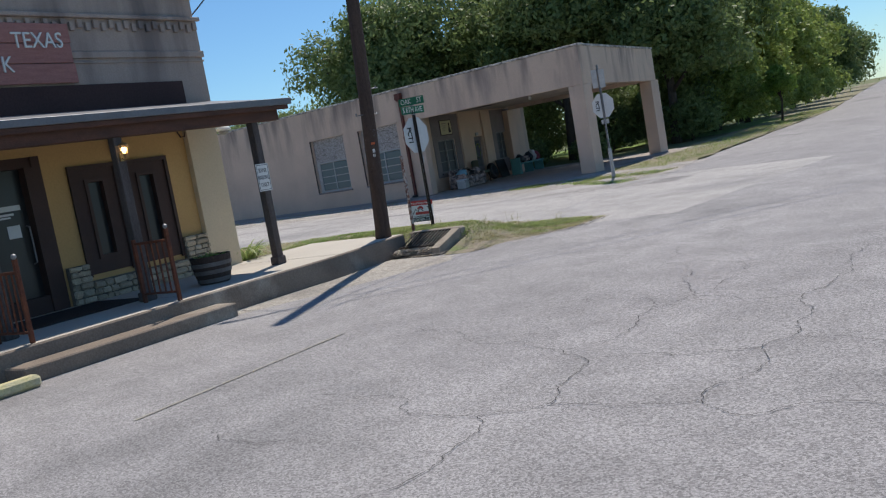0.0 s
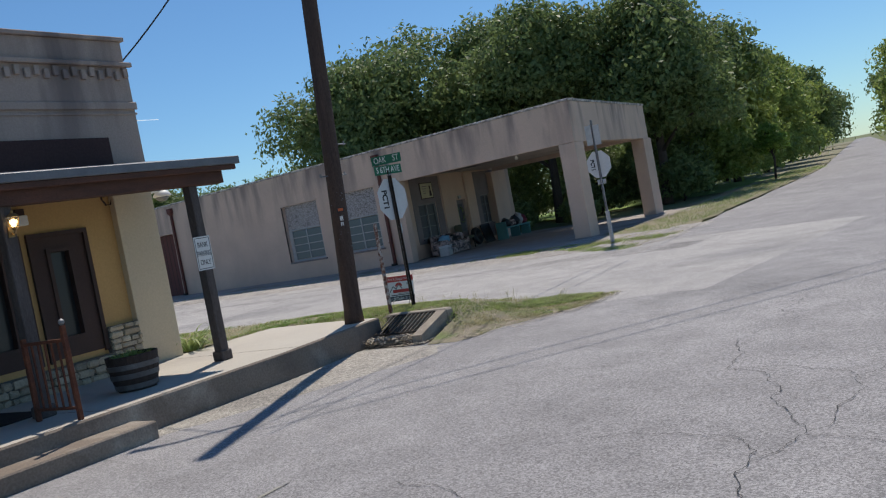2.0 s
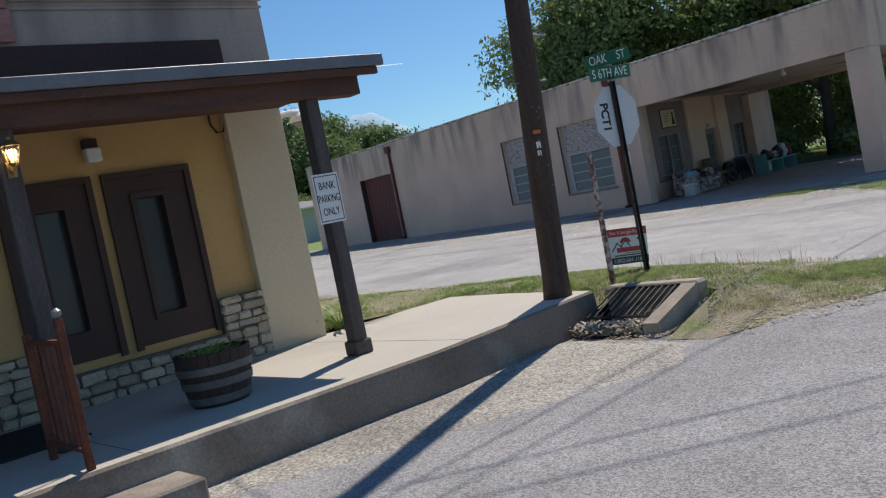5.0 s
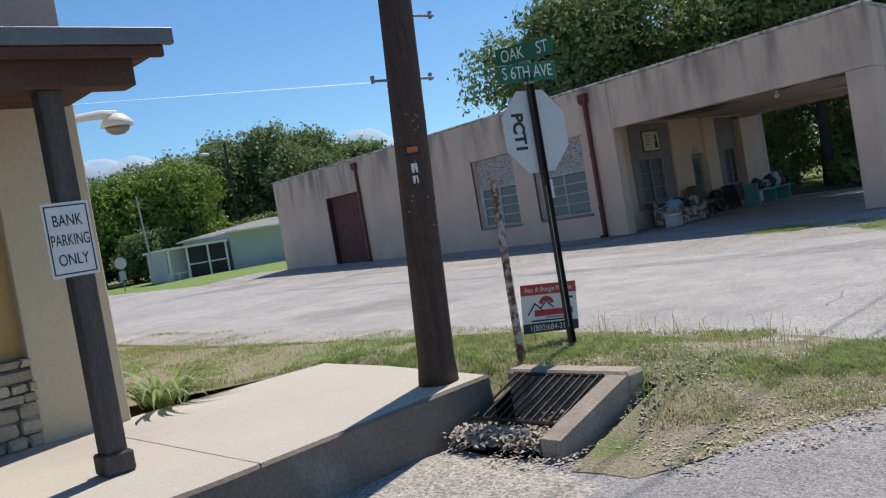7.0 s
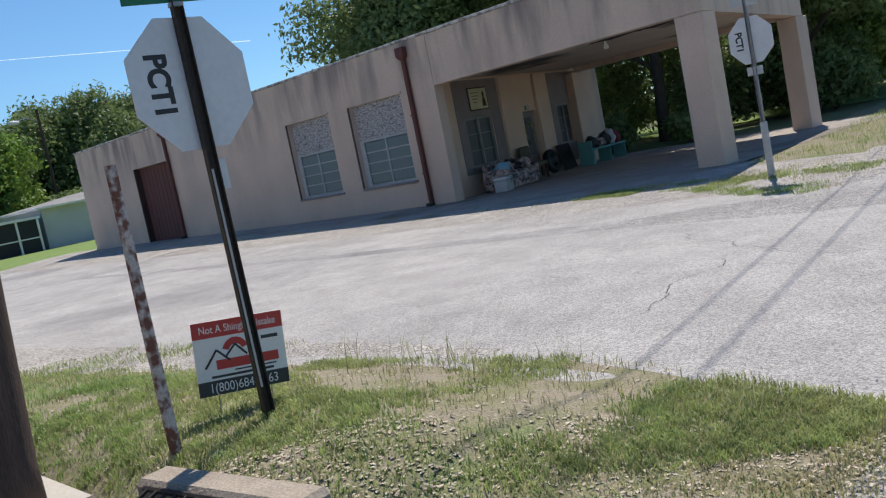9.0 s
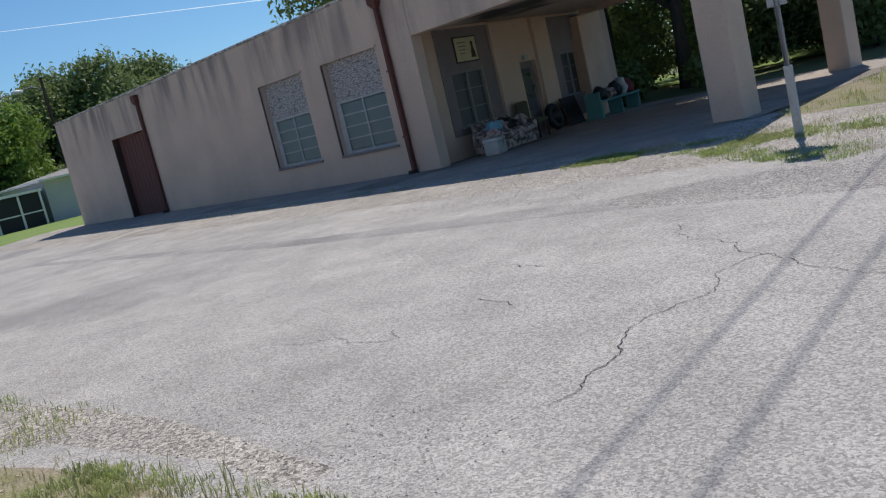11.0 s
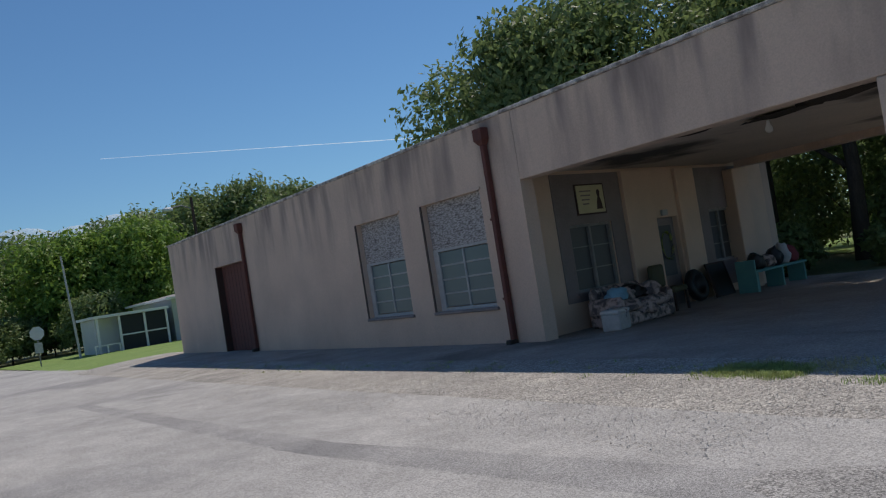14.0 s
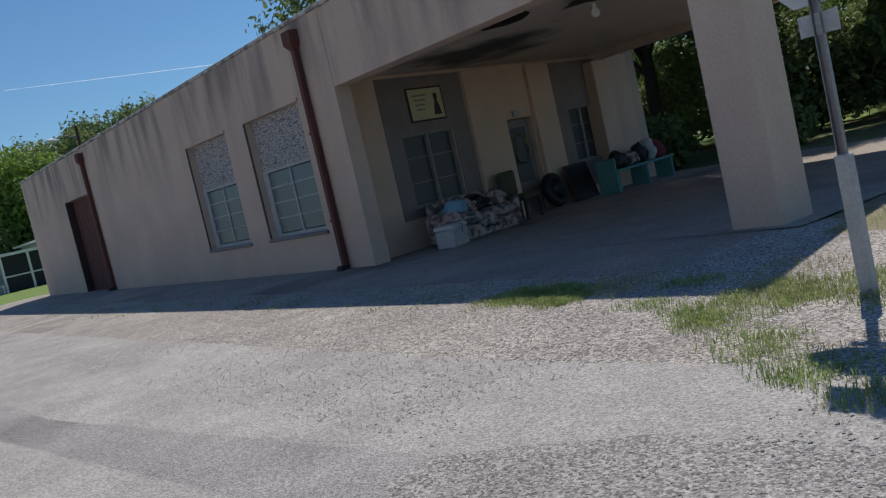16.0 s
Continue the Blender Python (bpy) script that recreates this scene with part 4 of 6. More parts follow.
top = Vector((PX, PY, 0)) + lean * 7.6
wire(BANK @ Vector((-0.2, -0.02, 4.3)), top, 0.25)
wire(top + Vector((0.1, 0, 0)), (-19.9, 55, 7.6), 0.5)
wire(top + Vector((0.42, 0, 0)), (-18.9, 55, 7.6), 0.5)
wire(top + Vector((0.2, 0.1, -0.05)), (9.5, 43, 7.9), 0.5)
far_pole = thing("utility_pole", "dark timber utility pole across the street", "utility pole", pose(9.3, 43.3, 0))
part("shaft", tubem([(0, 0, -0.1), (0, 0, 4), (0, 0, 8.6)], [0.15, 0.13, 0.1], 14), POLEWOOD, far_pole, smooth=True)
part("crossarm", boxm(-0.9, 0.6, -0.35, -0.2, 7.45, 7.6), POLEWOOD, far_pole)
wire(top + Vector((0.0, 0.3, -0.35)), (8.6, 43.03, 7.62), 0.5)

# ---- signs on the corner ----


def octagon(w, y0, y1):
    bm = bmesh.new()
    r = w / 2 / math.cos(math.pi / 8)
    ring = [[bm.verts.new((r * math.cos(math.pi / 8 + k * math.pi / 4), y, r * math.sin(math.pi / 8 + k * math.pi / 4))) for k in range(8)] for y in (y0, y1)]
    bm.faces.new(ring[0])
    bm.faces.new(ring[1][::-1])
    for k in range(8):
        bm.faces.new((ring[0][k], ring[1][k], ring[1][(k + 1) % 8], ring[0][(k + 1) % 8]))
    bmesh.ops.recalc_face_normals(bm, faces=bm.faces)
    return bm


def channel_post(z0, z1):
    """A U-channel post, its web towards +y."""
    bm = bmesh.new()
    box(bm, -0.022, 0.022, 0.0, 0.005, z0, z1)
    box(bm, -0.027, -0.022, -0.025, 0.005, z0, z1)
    box(bm, 0.022, 0.027, -0.025, 0.005, z0, z1)
    return bm


def stop_sign(at, z, w, base, top, postmat, label, name):
    """Seen from behind: the red face looks towards +y, the bare back towards -y."""
    s = thing(name, label, "stop sign", at)
    part("post", channel_post(base, top), postmat, s)
    o = part("face", octagon(w, 0.0085, 0.0105), SIGNRED, s, "red face with a white rim")
    o.location = (0, 0, z)
    o = part("plate", octagon(w, 0.006, 0.008), SIGNBACK, s, "bare grey metal back")
    o.location = (0, 0, z)
    words("PCT1", 0.145, BLACKINK, pose(-w * 0.27, 0.0055, z, 90, 90, 0), s, depth=0.0004, wide=0.85, bold=0.006)
    return s


SPOT = pose(-10.39, 11.6, 0, 0, 0, 90)
CORNER_Z = ground_z(-10.4, 11.4)
s1 = stop_sign(SPOT, 1.90, 0.60, CORNER_Z - 0.05, 2.32, BLACKPOST, "stop sign seen from its bare grey back on a dark post", "stop_sign")
part("hinge_plate", boxm(0.03, 0.08, 0.006, 0.009, 1.40, 1.54), SIGNBACK, s1)
part("perforated_strip", boxm(-0.006, 0.006, -0.001, -0.0004, 0.45, 1.5), SIGNBACK, s1)


def street_name(text, at, label, length):
    s = thing("street_sign", label, "street sign", at)
    part("blade", boxm(-length / 2, length / 2, -0.003, 0.003, -0.065, 0.065, bevel=0.001), GREEN, s)
    words(text, 0.125, WHITE, pose(0, -0.0035, 0, 90, 0, 0), s, depth=0.0005, wide=0.72)
    words(text, 0.125, WHITE, pose(0, 0.0035, 0, 90, 0, 180), s, depth=0.0005, wide=0.72)
    part("bracket", boxm(-0.03, 0.03, -0.02, 0.02, -0.085, -0.066), STEEL, s)


street_name("S 6TH AVE", pose(-10.385, 11.6, 2.33, 0, 0, 78), "green street sign blade reading S 6TH AVE", 0.48)
street_name("OAK    ST", pose(-10.385, 11.6, 2.48, 0, 0, 22), "green street sign blade reading OAK ST", 0.46)

solo("old_post", tubem([(0, 0, 0.25), (0.004, 0.0, 0.8), (0, 0.01, 1.58)], [0.03, 0.028, 0.026], 8), RUSTWHITE, "bare old post with flaking white and red paint", "post", pose(-10.40, 11.12, 0.01))

yard = thing("yard_sign", "red, white and black yard sign on a thin wire stake", "sign", pose(-10.68, 11.64, 0.055, 0, 5, 70) @ Matrix.Diagonal((0.78, 0.78, 0.86, 1)))
part("board", boxm(-0.29, 0.29, -0.003, 0.003, 0.40, 0.83), WHITE, yard)
part("red_band", boxm(-0.29, 0.29, -0.005, -0.0032, 0.735, 0.83), SIGNRED, yard)
part("black_band", boxm(-0.29, 0.29, -0.005, -0.0032, 0.40, 0.485), SIGNBLACK, yard)
words("Not A Shingle Mistake", 0.062, WHITE, pose(0, -0.0055, 0.78, 90, 0, 0), yard, depth=0.0004, wide=0.88)
words("1(800)684-3163", 0.075, WHITE, pose(0, -0.0055, 0.44, 90, 0, 0), yard, depth=0.0004, wide=0.92)
for a in ((-0.2, 0.2, 0.498, 0.512, SIGNBLACK), (-0.16, 0.24, 0.545, 0.60, SIGNRED), (-0.05, 0.22, 0.525, 0.533, SIGNBLACK), (0.14, 0.25, 0.68, 0.70, SIGNBLACK)):
    part("print", boxm(a[0], a[1], -0.0045, -0.0032, a[2], a[3]), a[4], yard)
bm = bmesh.new()
for k in range(10):
    a0, a1 = math.pi * (0.1 + 0.08 * k), math.pi * (0.1 + 0.08 * (k + 1))
    q = [bm.verts.new((-0.03 + r * math.cos(a), -0.0045, 0.635 + r * math.sin(a))) for r, a in ((0.045, a0), (0.085, a0), (0.085, a1), (0.045, a1))]
    bm.faces.new(q)
part("emblem", bm, SIGNRED, yard)
bm = bmesh.new()
for a, b in (((-0.23, 0.56), (-0.15, 0.66)), ((-0.15, 0.66), (-0.07, 0.59)), ((-0.1, 0.61), (-0.03, 0.68)), ((-0.03, 0.68), (0.04, 0.61))):
    tube(bm, [(a[0], -0.004, a[1]), (b[0], -0.004, b[1])], 0.007, 5)
part("emblem", bm, SIGNBLACK, yard)
for x in (-0.17, 0.17):
    part("stake", tubem([(x, 0.005, 0.0), (x, 0.005, 0.8)], 0.004, 6), STEEL, yard)

S2 = pose(-12.72, 21.85, ground_z(-12.75, 21.83), 0, 0, 0)
s2 = stop_sign(S2, 2.0, 0.66, 0.0, 3.12, STEEL, "stop sign seen from its bare back on a leaning galvanised post", "stop_sign")
part("sheath", boxm(-0.045, 0.045, -0.035, 0.03, 0.0, 0.82, bevel=0.008), FRAMEWHITE, s2, "white plastic sheath round the post foot")
part("small_plate", boxm(-0.12, 0.12, -0.004, 0.0, 1.50, 1.62, bevel=0.001), FRAMEWHITE, s2)
part("blade", boxm(-0.20, -0.03, -0.035, -0.03, 2.5, 3.0), FRAMEWHITE, s2, "narrow upright pale plate")
part("blade", boxm(0.03, 0.20, -0.035, -0.03, 2.48, 2.98), FRAMEWHITE, s2, "narrow upright pale plate")

# ---- the old service building across the side street ----
WY, X0, X1 = 24.145, -42.2, -14.65
TOP = 4.05
D = Vector((-0.20, 0.98, 0)).normalized()
nrm = Vector((D.y, -D.x, 0))
C0 = Vector((-21.52, WY, 0))
CP = C0 - nrm * 0.29 + D * 0.27
E0 = Vector((X1, WY, 0))
old = thing("service_building", "long low tan stucco building with a flat parapet and open carport", "building")
wall_holes = [(-27.57, -25.66, 0.79, 2.90), (-24.73, -22.72, 0.79, 2.90), (-37.42, -34.9, -0.2, 2.86)]
part("front_wall", holed(bmesh.new(), X0, -21.52, -0.2, TOP, wall_holes, lambda u, z, s: (u, WY + 0.28 * s, z)), WALL_TAN, old, "streaked tan stucco front wall")
part("carport_beam", boxm(-21.517, X1, WY, WY + 0.32, 2.87, TOP, bevel=0.01), WALL_TAN, old, "deep streaked stucco beam over the carport")
part("coping", boxm(X0 - 0.03, X1 + 0.03, WY - 0.035, WY + 0.34, TOP + 0.003, TOP + 0.07, bevel=0.015), COPING, old, "peeling pale coping")


def along(start, d0, d1, thick, z0, z1, holes=()):
    """A wall from start along the skewed side, its outer face on the start line."""
    n = Vector((D.y, -D.x, 0))
    return holed(bmesh.new(), d0, d1, z0, z1, list(holes), lambda u, z, s: start + D * u - n * thick * s + Vector((0, 0, z)))


DEPTH = 9.0
part("west_wall", boxm(X0, X0 + 0.28, WY + 0.283, WY + 9, -0.2, TOP), WALL_TAN, old)
part("north_wall", boxm(X0, -23.6, WY + 9.003, WY + 9.3, -0.2, TOP), WALL_TAN, old)
part("roof", boxm(X0 + 0.29, -22.2, WY + 0.345, WY + 9.0, 3.45, 3.6), SHINGLE, old)


def skew_slab(z0, z1):
    """The carport's slab, between the cream wall and the street side."""
    bm = bmesh.new()
    ring = [C0 - nrm * 0.288 + D * 0.33, E0 + Vector((-0.36, 0.325, 0)), E0 + D * 7.7 - nrm * 0.31, C0 - nrm * 0.288 + D * 7.7]
    lo = [bm.verts.new((p.x, p.y, z0)) for p in ring]
    hi = [bm.verts.new((p.x, p.y, z1)) for p in ring]
    bm.faces.new(lo[::-1])
    bm.faces.new(hi)
    for k in range(4):
        bm.faces.new((lo[k], lo[(k + 1) % 4], hi[(k + 1) % 4], hi[k]))
    return bm


part("carport_roof", skew_slab(3.45, 3.6), SHINGLE, old)
PWIN = [(1.22, 2.56, 0.78, 2.02), (6.30, 7.30, 0.85, 2.02), (4.12, 4.97, 0.1, 1.97)]
part("porch_wall", along(CP + D * 0.02, 0.0, DEPTH - 0.05, 0.25, -0.1, 3.44, [(a - 0.02, b - 0.02, c, d) for a, b, c, d in PWIN]), PORCH_PAINT, old, "cream wall inside the carport")
LOC = Matrix.Translation(CP) @ Matrix(((nrm.x, D.x, 0, 0), (nrm.y, D.y, 0, 0), (0, 0, 1, 0), (0, 0, 0, 1)))


def on_porch(name, bm, mat, label=""):
    o = part(name, bm, mat, old, label)
    o.matrix_local = LOC
    return o


for a, b, h in ((0.86, 3.0, PWIN[0]), (5.8, 7.85, PWIN[1])):
    o = part("grey_panel", holed(bmesh.new(), a, b, 0.62 if a < 3 else 0.3, 2.96, [h], lambda u, z, s: (0.02 - 0.017 * s, u, z)), PORCH_GREY, old, "dark grey rendered panel")
    o.matrix_local = LOC
on_porch("pilaster", boxm(0.003, 0.09, 3.02, 4.05, 0.05, 2.97, bevel=0.01), PORCH_PAINT)
on_porch("pilaster", boxm(0.003, 0.09, 5.02, 5.78, 0.05, 2.97, bevel=0.01), PORCH_PAINT)
on_porch("pilaster", boxm(0.003, 0.12, 7.87, 8.9, 0.05, 2.97, bevel=0.01), PORCH_PAINT)
on_porch("meter_box", boxm(0.003, 0.06, 4.35, 4.55, 2.0, 2.12, bevel=0.008), FRAMEWHITE)
part("ceiling", skew_slab(3.02, 3.08), CEILING, old, "stained carport soffit")
random.seed(8)
for k, (x, y, w, l) in enumerate(((-16.4, WY + 1.2, 0.9, 0.5), (-17.6, WY + 1.6, 0.7, 0.35), (-18.6, WY + 0.9, 0.6, 0.3), (-15.8, WY + 2.3, 0.5, 0.6))):
    bm = bmesh.new()
    ring = [bm.verts.new((x + w * math.cos(a) * random.uniform(0.6, 1.1), y + l * math.sin(a) * random.uniform(0.6, 1.1), 3.0 + random.uniform(-0.05, 0.01))) for a in np.linspace(0, 6.28, 14)[:-1]]
    bm.faces.new(ring)
    bmesh.ops.solidify(bm, geom=list(bm.faces), thickness=0.012)
    part("broken_soffit", bm, SOIL, old, "dark torn patch of soffit")


def column(x0, x1, y0, y1, name="column"):
    bm = boxm(x0, x1, y0, y1, -0.1, 2.867, bevel=0.02)
    return part(name, bm, WALL_TAN, old, "square tan stucco column")


column(-15.20, X1 - 0.003, WY + 0.004, WY + 0.52)
C2 = E0 + D * 7.4
part("column", boxm(C2.x - 0.5, C2.x, C2.y, C2.y + 0.6, -0.1, 2.867, bevel=0.02), WALL_TAN, old, "square tan stucco column")
sb = along(E0 + D * 0.33, 0.0, 7.75, 0.3, 2.87, TOP)
part("side_beam", sb, WALL_TAN, old, "stucco beam on the street side")
sb = along(E0 + nrm * 0.03 + D * 0.35, 0.0, 7.75, 0.37, TOP + 0.004, TOP + 0.07)
part("side_coping", sb, COPING, old)
part("back_beam", boxm(-23.0, C2.x - 0.35, C2.y + 0.1, C2.y + 0.4, 2.87, TOP), WALL_TAN, old)
o = part("column", boxm(-23.5, -23.0, C2.y + 0.0, C2.y + 0.5, -0.1, 2.867, bevel=0.02), PORCH_PAINT, old)


def big_window(x0, x1):
    w = thing("window", "", "")
    w.parent = old
    y = WY + 0.12
    part("boarded_transom", boxm(x0, x1, y, y + 0.04, 2.0, 2.90), PEEL, w, "peeling white boarded transom")
    fr = bmesh.new()
    a, b = x0 + 0.18, x1 - 0.14
    for q in ((x0, a, 0.79, 2.0), (b, x1, 0.79, 2.0), (a, b, 0.79, 0.85), (a, b, 1.95, 2.0)):
        box(fr, q[0], q[1], y - 0.01, y + 0.05, q[2], q[3])
    part("window_frame", fr, FRAMEWHITE, w, "worn white frame")
    m = (a + b) / 2
    mun = bmesh.new()
    box(mun, m - 0.025, m + 0.025, y - 0.005, y + 0.04, 0.85, 1.95)
    for k in (1, 2, 3):
        z = 0.85 + 1.1 * k / 4
        box(mun, a, m - 0.026, y, y + 0.035, z - 0.014, z + 0.014)
        box(mun, m + 0.026, b, y, y + 0.035, z - 0.014, z + 0.014)
    part("muntins", mun, FRAMEWHITE, w)
    for k in range(4):
        for c, d in ((a, m - 0.026), (m + 0.026, b)):
            part("pane", boxm(c, d, y + 0.016, y + 0.022, 0.866 + 1.1 * k / 4, 0.848 + 1.1 * (k + 1) / 4 - 0.016), PANE, w)
    part("sill", boxm(x0 - 0.06, x1 + 0.06, WY - 0.05, WY + 0.1, 0.73, 0.787, bevel=0.01), PORCH_GREY, w, "stained concrete sill")
    part("jamb", boxm(x0 - 0.07, x0 - 0.001, WY - 0.012, WY + 0.1, 0.79, 2.9), BROWN, w)
    part("head", boxm(x0 - 0.05, x1 + 0.05, WY - 0.03, WY - 0.001, 2.903, 2.95), WALL_TAN, w)


big_window(-27.57, -25.66)
big_window(-24.73, -22.72)
dd = thing("door", "", "")
dd.parent = old
part("leaf", boxm(-37.41, -34.91, WY + 0.2, WY + 0.25, 0.05, 2.85), REDDOOR, dd, "faded maroon plank door")
for k in range(9):
    part("batten", boxm(-37.4 + 0.277 * k, -37.385 + 0.277 * k, WY + 0.192, WY + 0.199, 0.08, 2.84), BROWN, dd)
part("door_frame", boxm(-37.46, -37.40, WY - 0.01, WY + 0.2, 0.05, 2.9), BROWN, dd)
part("head", boxm(-37.6, -34.8, WY - 0.03, WY - 0.001, 2.863, 2.93), WALL_TAN, dd)


def porch_window(a, b, z0, z1):
    w = thing("window", "", "")
    w.parent = old
    w.matrix_local = LOC
    fr = bmesh.new()
    for q in ((a, a + 0.05, z0, z1), (b - 0.05, b, z0, z1), (a + 0.05, b - 0.05, z0, z0 + 0.05), (a + 0.05, b - 0.05, z1 - 0.05, z1), ((a + b) / 2 - 0.03, (a + b) / 2 + 0.03, z0 + 0.05, z1 - 0.05)):
        box(fr, -0.1, -0.03, *q)
    part("window_frame", fr, DIMFRAME, w, "grey-white frame, darkened for the carport's shade")
    for k in (1, 2):
        z = z0 + (z1 - z0) * k / 3
        for c, d in ((a + 0.05, (a + b) / 2 - 0.03), ((a + b) / 2 + 0.03, b - 0.05)):
            part("muntin", boxm(-0.08, -0.05, c, d, z - 0.01, z + 0.01), DIMFRAME, w)
    part("pane", boxm(-0.095, -0.088, a + 0.05, b - 0.05, z0 + 0.05, z1 - 0.05), DUSTYPANE, w)
    part("sill", boxm(-0.02, 0.07, a - 0.06, b + 0.06, z0 - 0.05, z0 - 0.002), PORCH_GREY, w)


porch_window(*PWIN[0])
porch_window(*PWIN[1])
pd = thing("door", "", "")
pd.parent = old
pd.matrix_local = LOC
part("leaf", boxm(-0.16, -0.11, 4.13, 4.96, 0.1, 1.96), PORCH_GREY, pd, "dark glazed door")
part("pane", boxm(-0.108, -0.1, 4.28, 4.82, 0.75, 1.8), DUSTYPANE, pd)
o = part("wreath", bmesh.new(), LEAF_MID, pd)
bm = bmesh.new()
random.seed(4)
for k in range(90):
    a = random.uniform(0, 6.283)
    leaf(bm, (-0.09, 4.55 + 0.19 * math.cos(a), 1.38 + 0.26 * math.sin(a)), Vector((0.5, math.cos(a + 1.2), math.sin(a + 1.2))), 0.12, 0.04, 0.3, 2)
bm.to_mesh(o.data)
bm.free()
plq = thing("plaque", "cream wall plaque with a dark dress silhouette in a brown frame", "sign", LOC @ pose(0.03, 1.97, 2.47))
part("frame", boxm(-0.008, 0.012, -0.46, 0.46, -0.29, 0.29, bevel=0.005), BROWN, plq)
part("board", boxm(0.0125, 0.018, -0.42, 0.42, -0.26, 0.26), PLAQUE, plq)
for k in range(4):
    part("print", boxm(0.0185, 0.02, -0.33 + 0.02 * k, 0.02 - 0.03 * k, 0.14 - 0.08 * k, 0.165 - 0.08 * k), PORCH_GREY, plq, "faint line of lettering")
bm = bmesh.new()
prof = ((0.03, 0.17), (0.055, 0.13), (0.035, 0.03), (0.075, -0.06), (0.09, -0.17), (0.11, -0.2))
left = [bm.verts.new((0.019, 0.25 - w, z)) for w, z in prof]
right = [bm.verts.new((0.019, 0.25 + w, z)) for w, z in prof]
for k in range(len(prof) - 1):
    bm.faces.new((left[k], left[k + 1], right[k + 1], right[k]))
part("dress_shape", bm, BROWN, plq)


def downpipe(x, base):
    p = thing("downpipe", "red-brown metal downpipe with a hopper head on the stucco wall", "downpipe", group="downpipes")
    part("pipe", boxm(x - 0.052, x + 0.052, WY - 0.11, WY - 0.01, base, 3.62, bevel=0.012), DOWNPIPE, p)
    bm = bmesh.new()
    v0 = [bm.verts.new((x + a * 0.052, WY - 0.06 + b * 0.05, 3.62)) for a, b in ((-1, -1), (1, -1), (1, 1), (-1, 1))]
    v1 = [bm.verts.new((x + a * 0.125, WY - 0.09 + b * 0.08, 3.72)) for a, b in ((-1, -1), (1, -1), (1, 1), (-1, 1))]
    v2 = [bm.verts.new((x + a * 0.125, WY - 0.09 + b * 0.08, 3.92)) for a, b in ((-1, -1), (1, -1), (1, 1), (-1, 1))]
    for r0, r1 in ((v0, v1), (v1, v2)):
        for k in range(4):
            bm.faces.new((r0[k], r0[(k + 1) % 4], r1[(k + 1) % 4], r1[k]))
    bm.faces.new(v2)
    part("hopper", bm, DOWNPIPE, p)
    for z in (0.9, 2.3):
        part("strap", boxm(x - 0.075, x + 0.075, WY - 0.117, WY - 0.111, z, z + 0.04), DOWNPIPE, p)
    part("shoe", boxm(x - 0.08, x + 0.08, WY - 0.2, WY - 0.02, base - 0.08, base + 0.06, bevel=0.02), BLACKPOST, p)


downpipe(-22.30, 0.14)
downpipe(-34.66, 0.2)

# ---- things under the carport ----


def lump(w, d, h, seed, sub=2, rough=0.12):
    """A soft sagging heap: a cushion, bag or bundle, resting on z = 0."""
    bm = bmesh.new()
    bmesh.ops.create_icosphere(bm, subdivisions=sub + 1, radius=1.0)
    for v in bm.verts:
        n = noise.noise(v.co * 1.7 + Vector((seed, 0, 0)))
        p = v.co * (1 + rough * 2 * n)
        v.co = Vector((p.x * w / 2, p.y * d / 2, max(0.0, (p.z + 0.75) / 1.75) * h))
    return bm


def carport_at(dist, off, z=0.0, turn=0.0):
    p = CP + D * dist + nrm * off
    return pose(p.x, p.y, ground_z(p.x, p.y) + 0.012 + z, 0, 0, math.degrees(math.atan2(nrm.y, nrm.x)) + turn)


sofa = thing("sofa", "sagging floral sofa heaped with clothes under the carport", "sofa", carport_at(1.75, 0.72) @ Matrix.Diagonal((0.9, 0.84, 0.95, 1)))
part("base", boxm(-0.42, 0.42, -0.95, 0.95, 0.02, 0.25, bevel=0.04), FABRIC, sofa)
for y in (-0.55, 0.55):
    o = part("seat_cushion", lump(0.85, 1.05, 0.24, y + 3), FABRIC, sofa, smooth=True)
    o.location = (0.06, y, 0.25)
part("backrest", boxm(-0.45, -0.25, -0.9, 0.9, 0.25, 0.75, bevel=0.08), FABRIC, sofa)
for y in (-0.92, 0.92):
    part("armrest", boxm(-0.4, 0.4, y - 0.11, y + 0.11, 0.2, 0.55, bevel=0.07), FABRIC, sofa)
for k, (x, y, z, w, m, lab) in enumerate(((0.0, -0.35, 0.42, 0.5, FABRIC, "patterned coat"), (0.08, -0.65, 0.45, 0.4, BLUECLOTH, "light blue cloth"), (-0.1, 0.15, 0.44, 0.5, BLACKBAG, "dark coat"), (0.1, 0.55, 0.45, 0.45, FABRIC, "patterned coat"), (0.35, -0.1, 0.15, 0.4, FABRIC, "patterned coat"))):
    M = carport_at(1.75 + 0.84 * y, 0.72 + 0.9 * x, z * 0.95)
    o = solo("heaped_coat", lump(w, w * 1.1, 0.26, k * 2.3, rough=0.25), m, lab + " heaped on the floral sofa", "coat", M, smooth=True)
cooler = thing("cool_box", "small white cool box with a grey lid on the concrete", "cooler", carport_at(0.72, 1.05, turn=12))
part("body", boxm(-0.17, 0.17, -0.23, 0.23, 0.0, 0.28, bevel=0.02), FRAMEWHITE, cooler)
part("lid", boxm(-0.18, 0.18, -0.24, 0.24, 0.283, 0.35, bevel=0.02), SIGNBACK, cooler)
part("handle", tubem([(-0.19, 0, 0.2), (-0.22, 0, 0.32), (-0.0, 0, 0.4), (0.22, 0, 0.32), (0.19, 0, 0.2)], 0.01, 6), STEEL, cooler)
chair = thing("armchair", "dark olive vinyl chair against the cream wall", "chair", carport_at(3.35, 0.55))
